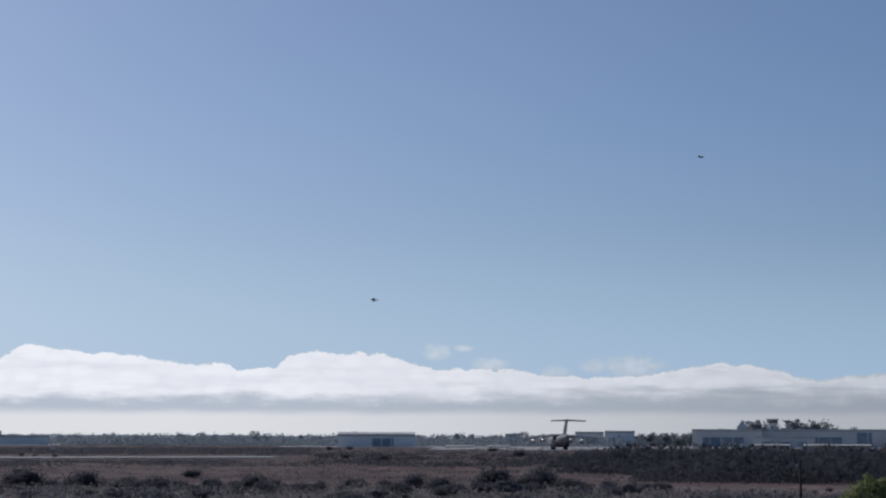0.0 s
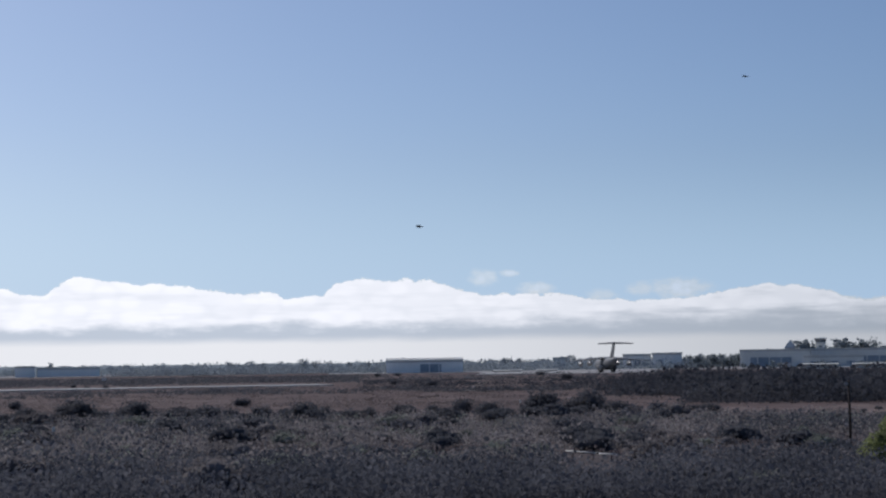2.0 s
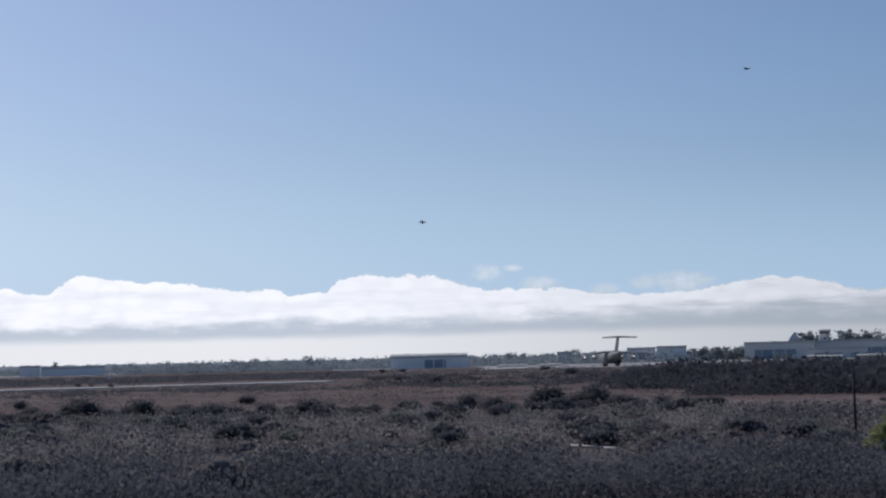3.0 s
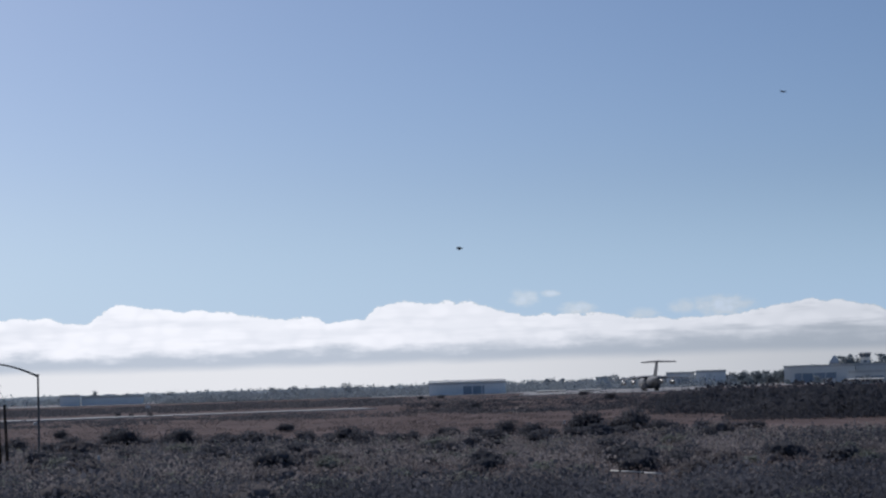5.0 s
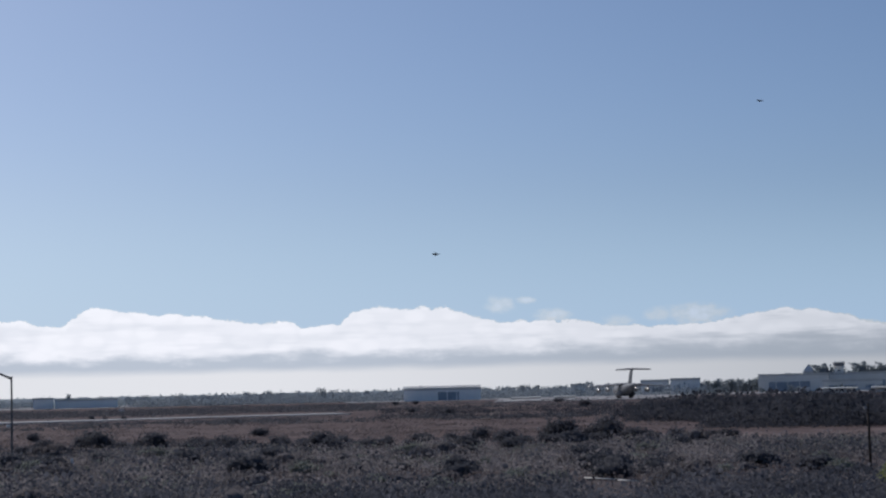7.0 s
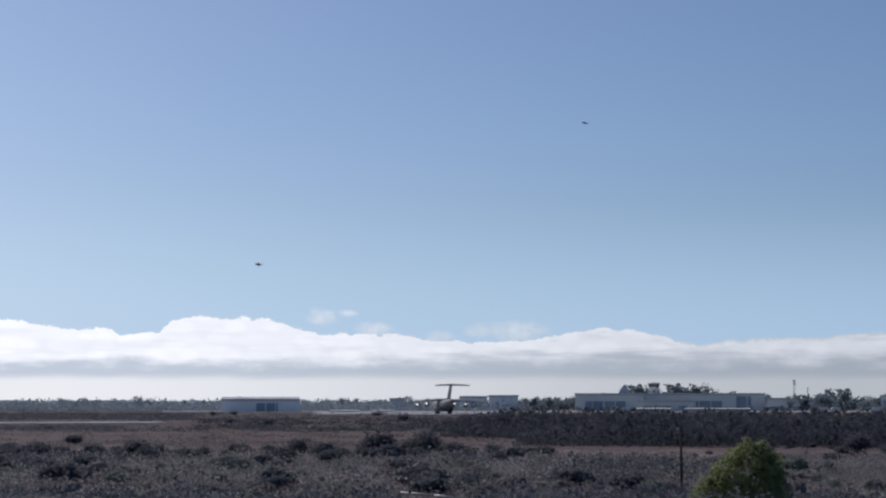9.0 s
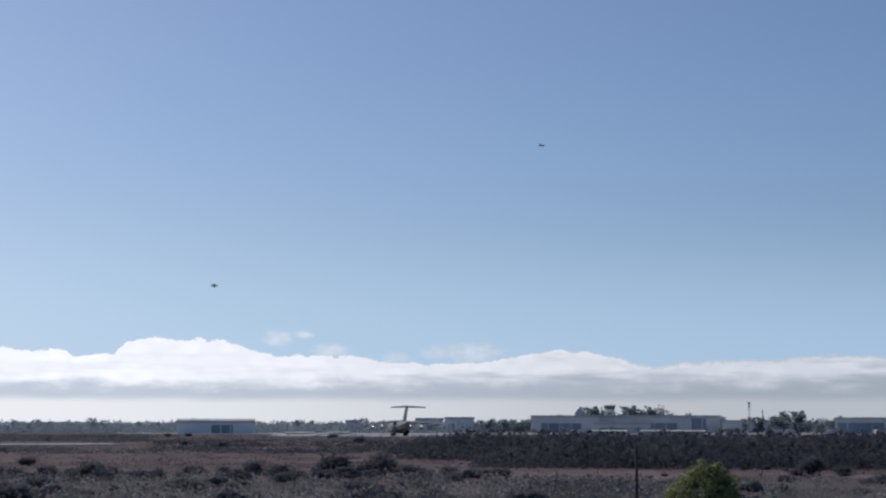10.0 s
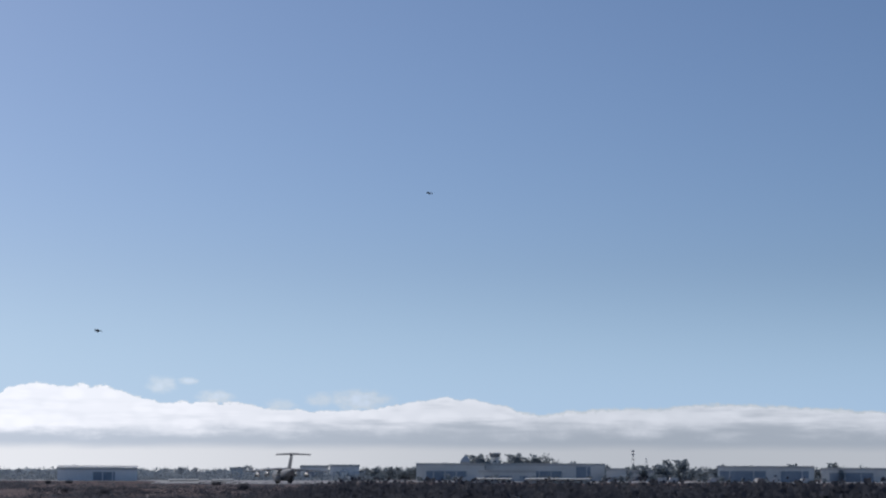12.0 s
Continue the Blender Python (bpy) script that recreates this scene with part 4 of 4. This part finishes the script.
def wedge(az0, az1, d0, d1, s0=0.6, s1=1.4, patch=None, inside=True):
    """Places strewn through a stretch of the field, thick on one side of a patchy pattern."""
    def place(g, n):
        a = np.radians(az0 + (az1 - az0) * g.random(n))
        d = d0 * (d1 / d0) ** g.random(n)
        x, y = -d * np.sin(a), d * np.cos(a)
        s = s0 + (s1 - s0) * g.random(n) ** 1.7
        a, r = np.degrees(a), np.hypot(x, y)
        keep = ~(((a > -0.4) & (a < 1.9) & (r > 90) & (r < 119)) | ((a > 17.2) & (a < 17.8) & (r > 112) & (r < 158)))
        keep &= ~((np.abs(y - 240) < 11) & (a < 9) & (g.random(n) < 0.75))
        keep &= ~((a < -7.5) & (r > 125) & (r < 235) & (g.random(n) < 0.62))
        if patch is not None:
            f = np.array([noise.noise((p * 0.035, q * 0.028, 3.0)) + 0.5 * noise.noise((p * 0.12, q * 0.1, 7.0)) for p, q in zip(x, y)])
            f += 0.12 * g.normal(size=n)
            keep &= (f > patch) if inside else (f < patch)
        return x[keep], y[keep], s[keep]
    return place


carpet("scrub", 1, 12500, wedge(-18, 25, 99, 212, 0.4, 1.9, -0.22), 1.15, 0.6, M_SCRUB, "low grey-green sage scrub over dry earth", 34, 0.05)
carpet("dark_sage", 18, 2600, wedge(-7.5, 25, 108, 200, 0.6, 2.2, 0.12), 1.4, 0.85, M_DARKSCRUB, "dark patches of dense low sage", 30, 0.055)
carpet("undergrowth", 17, 2400, wedge(-2.4, -8.5, 104, 190, 0.5, 1.7, 0.0), 0.95, 0.65, M_DARKBUSH, "dark tangled undergrowth between bushes", 20, 0.085)
carpet("dry_brush", 2, 9000, wedge(-18, 25, 99, 300, 0.4, 1.7, 0.02, False), 0.8, 0.36, M_DRY, "dry brown brush and dead weeds", 16, 0.075)
carpet("sage", 12, 5000, wedge(-18, 25, 101, 205, 0.5, 1.7, 0.1), 1.1, 0.65, M_SAGE, "grey-green sage clumps among brown scrub", 38, 0.048)
# darker bluish colour stands in for shade over the near strip
carpet("dark_scrub", 3, 4200, wedge(-18, 25, 74, 107, 0.6, 1.9), 1.1, 0.9, M_DARKSCRUB, "dense leafy scrub at the foot of the hill, darkened for shade", 48, 0.051)


def thicket(g, n):
    """A dense thicket that thins out and gets lower towards its ragged end."""
    x, y, s = wedge(0.6, -20, 250, 640, 0.35, 1.5, -0.5)(g, n)
    a, r = np.degrees(np.arctan2(-x, y)), np.hypot(x, y)
    f = np.array([noise.noise((p * 0.03, q * 0.022, 9.0)) + 0.5 * noise.noise((p * 0.09, q * 0.07, 4.0)) for p, q in zip(x, y)])
    inner = (-0.2 - a) / 3.4 - np.clip((345 - r) / 95, 0, 1) * 0.9 + 1.1 * f
    keep = inner > 0.1 * g.normal(size=len(x))
    s = s * (0.5 + 0.5 * np.clip(inner, 0, 1)) * np.clip(1.0 + 0.95 * f, 0.4, 1.5)
    return x[keep], y[keep], s[keep]


carpet("chaparral", 4, 7000, thicket, 3.0, 2.4, M_CHAP, "tall dark chaparral thicket on the field", 30, 0.09)
carpet("low_chaparral", 14, 1700, wedge(8.0, -2.6, 395, 700, 0.4, 1.3, 0.0), 2.2, 1.2, M_CHAP, "patches of dark chaparral on dry grass", 22, 0.085)
carpet("dry_grass", 5, 6000, wedge(-20, 26, 215, 620, patch=0.2, inside=False), 1.4, 0.3, M_DRY, "reddish dry grass tussocks on the flat field", 12, 0.09)
carpet("far_brush", 6, 4500, wedge(-20, 26, 640, 1150, patch=0.0), 3.4, 0.7, M_DARKBUSH, "low dark brush beyond the runway", 12, 0.09)
carpet("dark_brush", 16, 2600, wedge(26, 8, 690, 1180, 0.6, 1.2), 3.6, 0.9, M_DARKBUSH, "dark brush strip beyond the runway", 12, 0.09)
carpet("field_brush", 7, 2500, wedge(22, -3, 395, 490, patch=0.05), 2.2, 0.7, M_DARKBUSH, "low dark brush strip in dry grass", 14, 0.08)


def broadleaf(seed, h, w, leaf):
    """A far tree: trunk, limbs and a crown of many leaf clumps with gaps."""
    g = np.random.default_rng(seed)
    root = empty("tree", Matrix())
    v, f = tube([(0, 0, -0.4), (0.1, 0, h * 0.3), (0.2, 0.1, h * 0.7)], [h * 0.03, h * 0.022, h * 0.01], 7)
    link("trunk", v, f, M_BARK, root, smooth=True)
    cs, rs = [], []
    for i in range(9):
        t = 2.4 * i + g.random()
        q = w * 0.32 * g.random() ** 0.5
        z = h * (0.2 + 0.66 * (i + g.random()) / 9)
        cs.append((math.cos(t) * q, math.sin(t) * q, z))
        r = w * (0.17 + 0.13 * g.random())
        rs.append((r, r, r * 0.75))
        v, f = tube([(0.1, 0, h * 0.3), (cs[-1][0] * 0.6, cs[-1][1] * 0.6, z * 0.8), cs[-1]], [h * 0.012, h * 0.008, h * 0.003], 5)
        if i < 5:
            link("limb", v, f, M_BARK, root)
    v, f = leaves(g, cs, rs, 440, h * 0.06, 1.0, 0.35)
    link("crown", v, f, leaf, root)
    return root


tree_kinds = [broadleaf(80 + i, 8.5 + 1.0 * i, 11 + 1.6 * (i % 3), M_HAZETREE) for i in range(5)]
near_tree_kinds = [broadleaf(90 + i, 8.5 + 1.0 * i, 10 + 1.6 * (i % 3), M_HAZETREEDARK) for i in range(4)]
trees, near_trees = [], []
for az in np.arange(23.5, -18.5, -0.2):
    d = 1560 + 260 * rng.random()
    if az > 12:
        d += 500 * min((az - 12) / 5, 1)
    x, y, _ = polar(az + rng.normal() * 0.08, d)
    s = 0.62 + 0.45 * rng.random()
    if -10.0 < az < -3.8:
        s, (x, y, _) = 1.25 + 0.3 * rng.random(), polar(az, 1720)
        if az > -6.8 or az < -8.6:
            s *= 0.85
    if az > 18.6:
        s *= 0.7
    trees.append((x, y, s, rng.random() * 360, int(rng.integers(5))))
for az in np.arange(-10.6, -18.0, -0.24):
    near_trees.append((*polar(az, 1580 + 60 * rng.random())[:2], 1.1 + 0.5 * rng.random(), rng.random() * 360, int(rng.integers(5))))
for az in np.arange(-2.2, -3.95, -0.17):
    near_trees.append((*polar(az, 1540 + 50 * rng.random())[:2], 0.95 + 0.25 * rng.random(), rng.random() * 360, int(rng.integers(5))))
for az, d, s in ((-7.5, 1660, 2.25), (-7.75, 1660, 2.2), (-8.05, 1660, 2.25), (-5.8, 1650, 2.3), (-6.05, 1650, 2.4), (-6.75, 1650, 2.5), (-7.0, 1650, 2.3), (-7.2, 1660, 2.1), (-12.2, 1450, 1.9), (-11.75, 1480, 1.35), (-11.55, 1480, 1.3), (-12.9, 1500, 1.25), (-7.0, 1650, 1.75), (-7.9, 1680, 1.7), (-8.2, 1680, 1.72), (-6.0, 1650, 1.7), (-2.6, 1480, 1.15), (-3.1, 1480, 1.1), (-2.35, 1500, 1.2)):
    near_trees.append((*polar(az, d)[:2], s, 37 * s, int(10 * s)))
strew(tree_kinds, trees, "grey-green eucalyptus tree beyond the airfield, paled for haze", "tree", "trees along the airfield")

for i in range(46):  # low dark trees and hedges before the hangars
    near_trees.append((*polar(-2.3 - 14.5 * rng.random(), 1345 + 90 * rng.random())[:2], 0.3 + 0.3 * rng.random(), rng.random() * 360, int(rng.integers(4))))
strew(near_tree_kinds, near_trees, "grey-green eucalyptus tree beside the hangars, paled for haze", "tree", "trees among the hangars")

# haze is painted into the belt's leaf colour
carpet("treeline", 19, 1500, wedge(15.6, -2.5, 1430, 1560, 0.5, 1.5, -0.3), 8.0, 6.5, M_HAZETREE, "trees in a continuous belt, coloured pale for haze", 30, 0.075)
carpet("woodland", 8, 3200, wedge(26, -20, 1640, 2500, 0.5, 1.3), 8.0, 8.5, M_HAZEWOOD, "far grey-green woodland and scrub, paled for haze", 18, 0.1)


def far_ridge():
    """A low wooded rise along the skyline."""
    verts, faces, n = [], [], 240
    for i in range(n + 1):
        az = 30 - 52 * i / n
        h = 8.5 + 3.0 * noise.noise((az * 0.35, 1.0, 0.0)) + 2.0 * noise.noise((az * 2.3, 5.0, 0.0)) + (3.5 if az > 10 else 3.5 * max(0.0, (az - 4) / 6))
        for d, k in ((2550, 0.0), (2750, 0.75), (2900, 1.0), (3300, 0.0)):
            x, y, _ = polar(az, d, 0)
            verts.append((x, y, -0.4 + h * k))
    for i in range(n):
        for k in range(3):
            q = i * 4 + k
            faces.append((q, q + 4, q + 5, q + 1))
    # the ridge shares the woodland colour that holds the haze
    ob = link("hill", verts, faces, M_HAZEWOOD)
    tagged(ob, "low wooded rise on the far skyline, paled for haze", "hill", kind="structure")


far_ridge()


# ---- two aircraft in the sky ----
def small_jet(az, el, d, turn, bank, label):
    a, e = radians(az), radians(el)
    c = (-d * math.cos(e) * math.sin(a), d * math.cos(e) * math.cos(a), 6 + d * math.sin(e))
    root = empty("aircraft", Matrix.Translation(c) @ pose(0, 0, 0, 0, 0, turn) @ pose(0, 0, 0, 0, bank))
    tagged(root, label, "aircraft", "aircraft in flight")
    v, f = loft([(8.5, 0.08, 0.08, 0), (6, 0.8, 0.85, 0), (2, 1.2, 1.4, 0.1), (-4, 1.5, 1.3, 0.1), (-8, 1.0, 0.9, 0.1)], 14)
    link("fuselage", v, f, M_JET, root, smooth=True)
    for s in (-1, 1):
        v, f = foil([(s * 0.8, 2.5, -3.5, 0.1, 0.6), (s * 6.2, -1.6, -3.6, 0.1, 0.4)])
        link("wing", v, f, M_JET, root)
        v, f = foil([(s * 0.7, -5.5, -8.0, 0.1, 0.2), (s * 3.4, -7.8, -9.2, 0.1, 0.1)])
        link("tailplane", v, f, M_JET, root)
        v, f = foil([(0.5, -4.2, -7.2, 0, 0.2), (3.2, -6.6, -8.0, 0, 0.1)], "z")
        link("tail_fin", [(p[0] + s * (0.9 + (p[2] - 0.5) * 0.35), p[1], p[2]) for p in v], f, M_JET, root)


small_jet(6.04, 4.38, 4200, -82, 48, "dark jet aircraft flying over the cloud bank")
small_jet(-4.33, 8.85, 4600, -78, 35, "small dark aircraft high in clear blue sky")
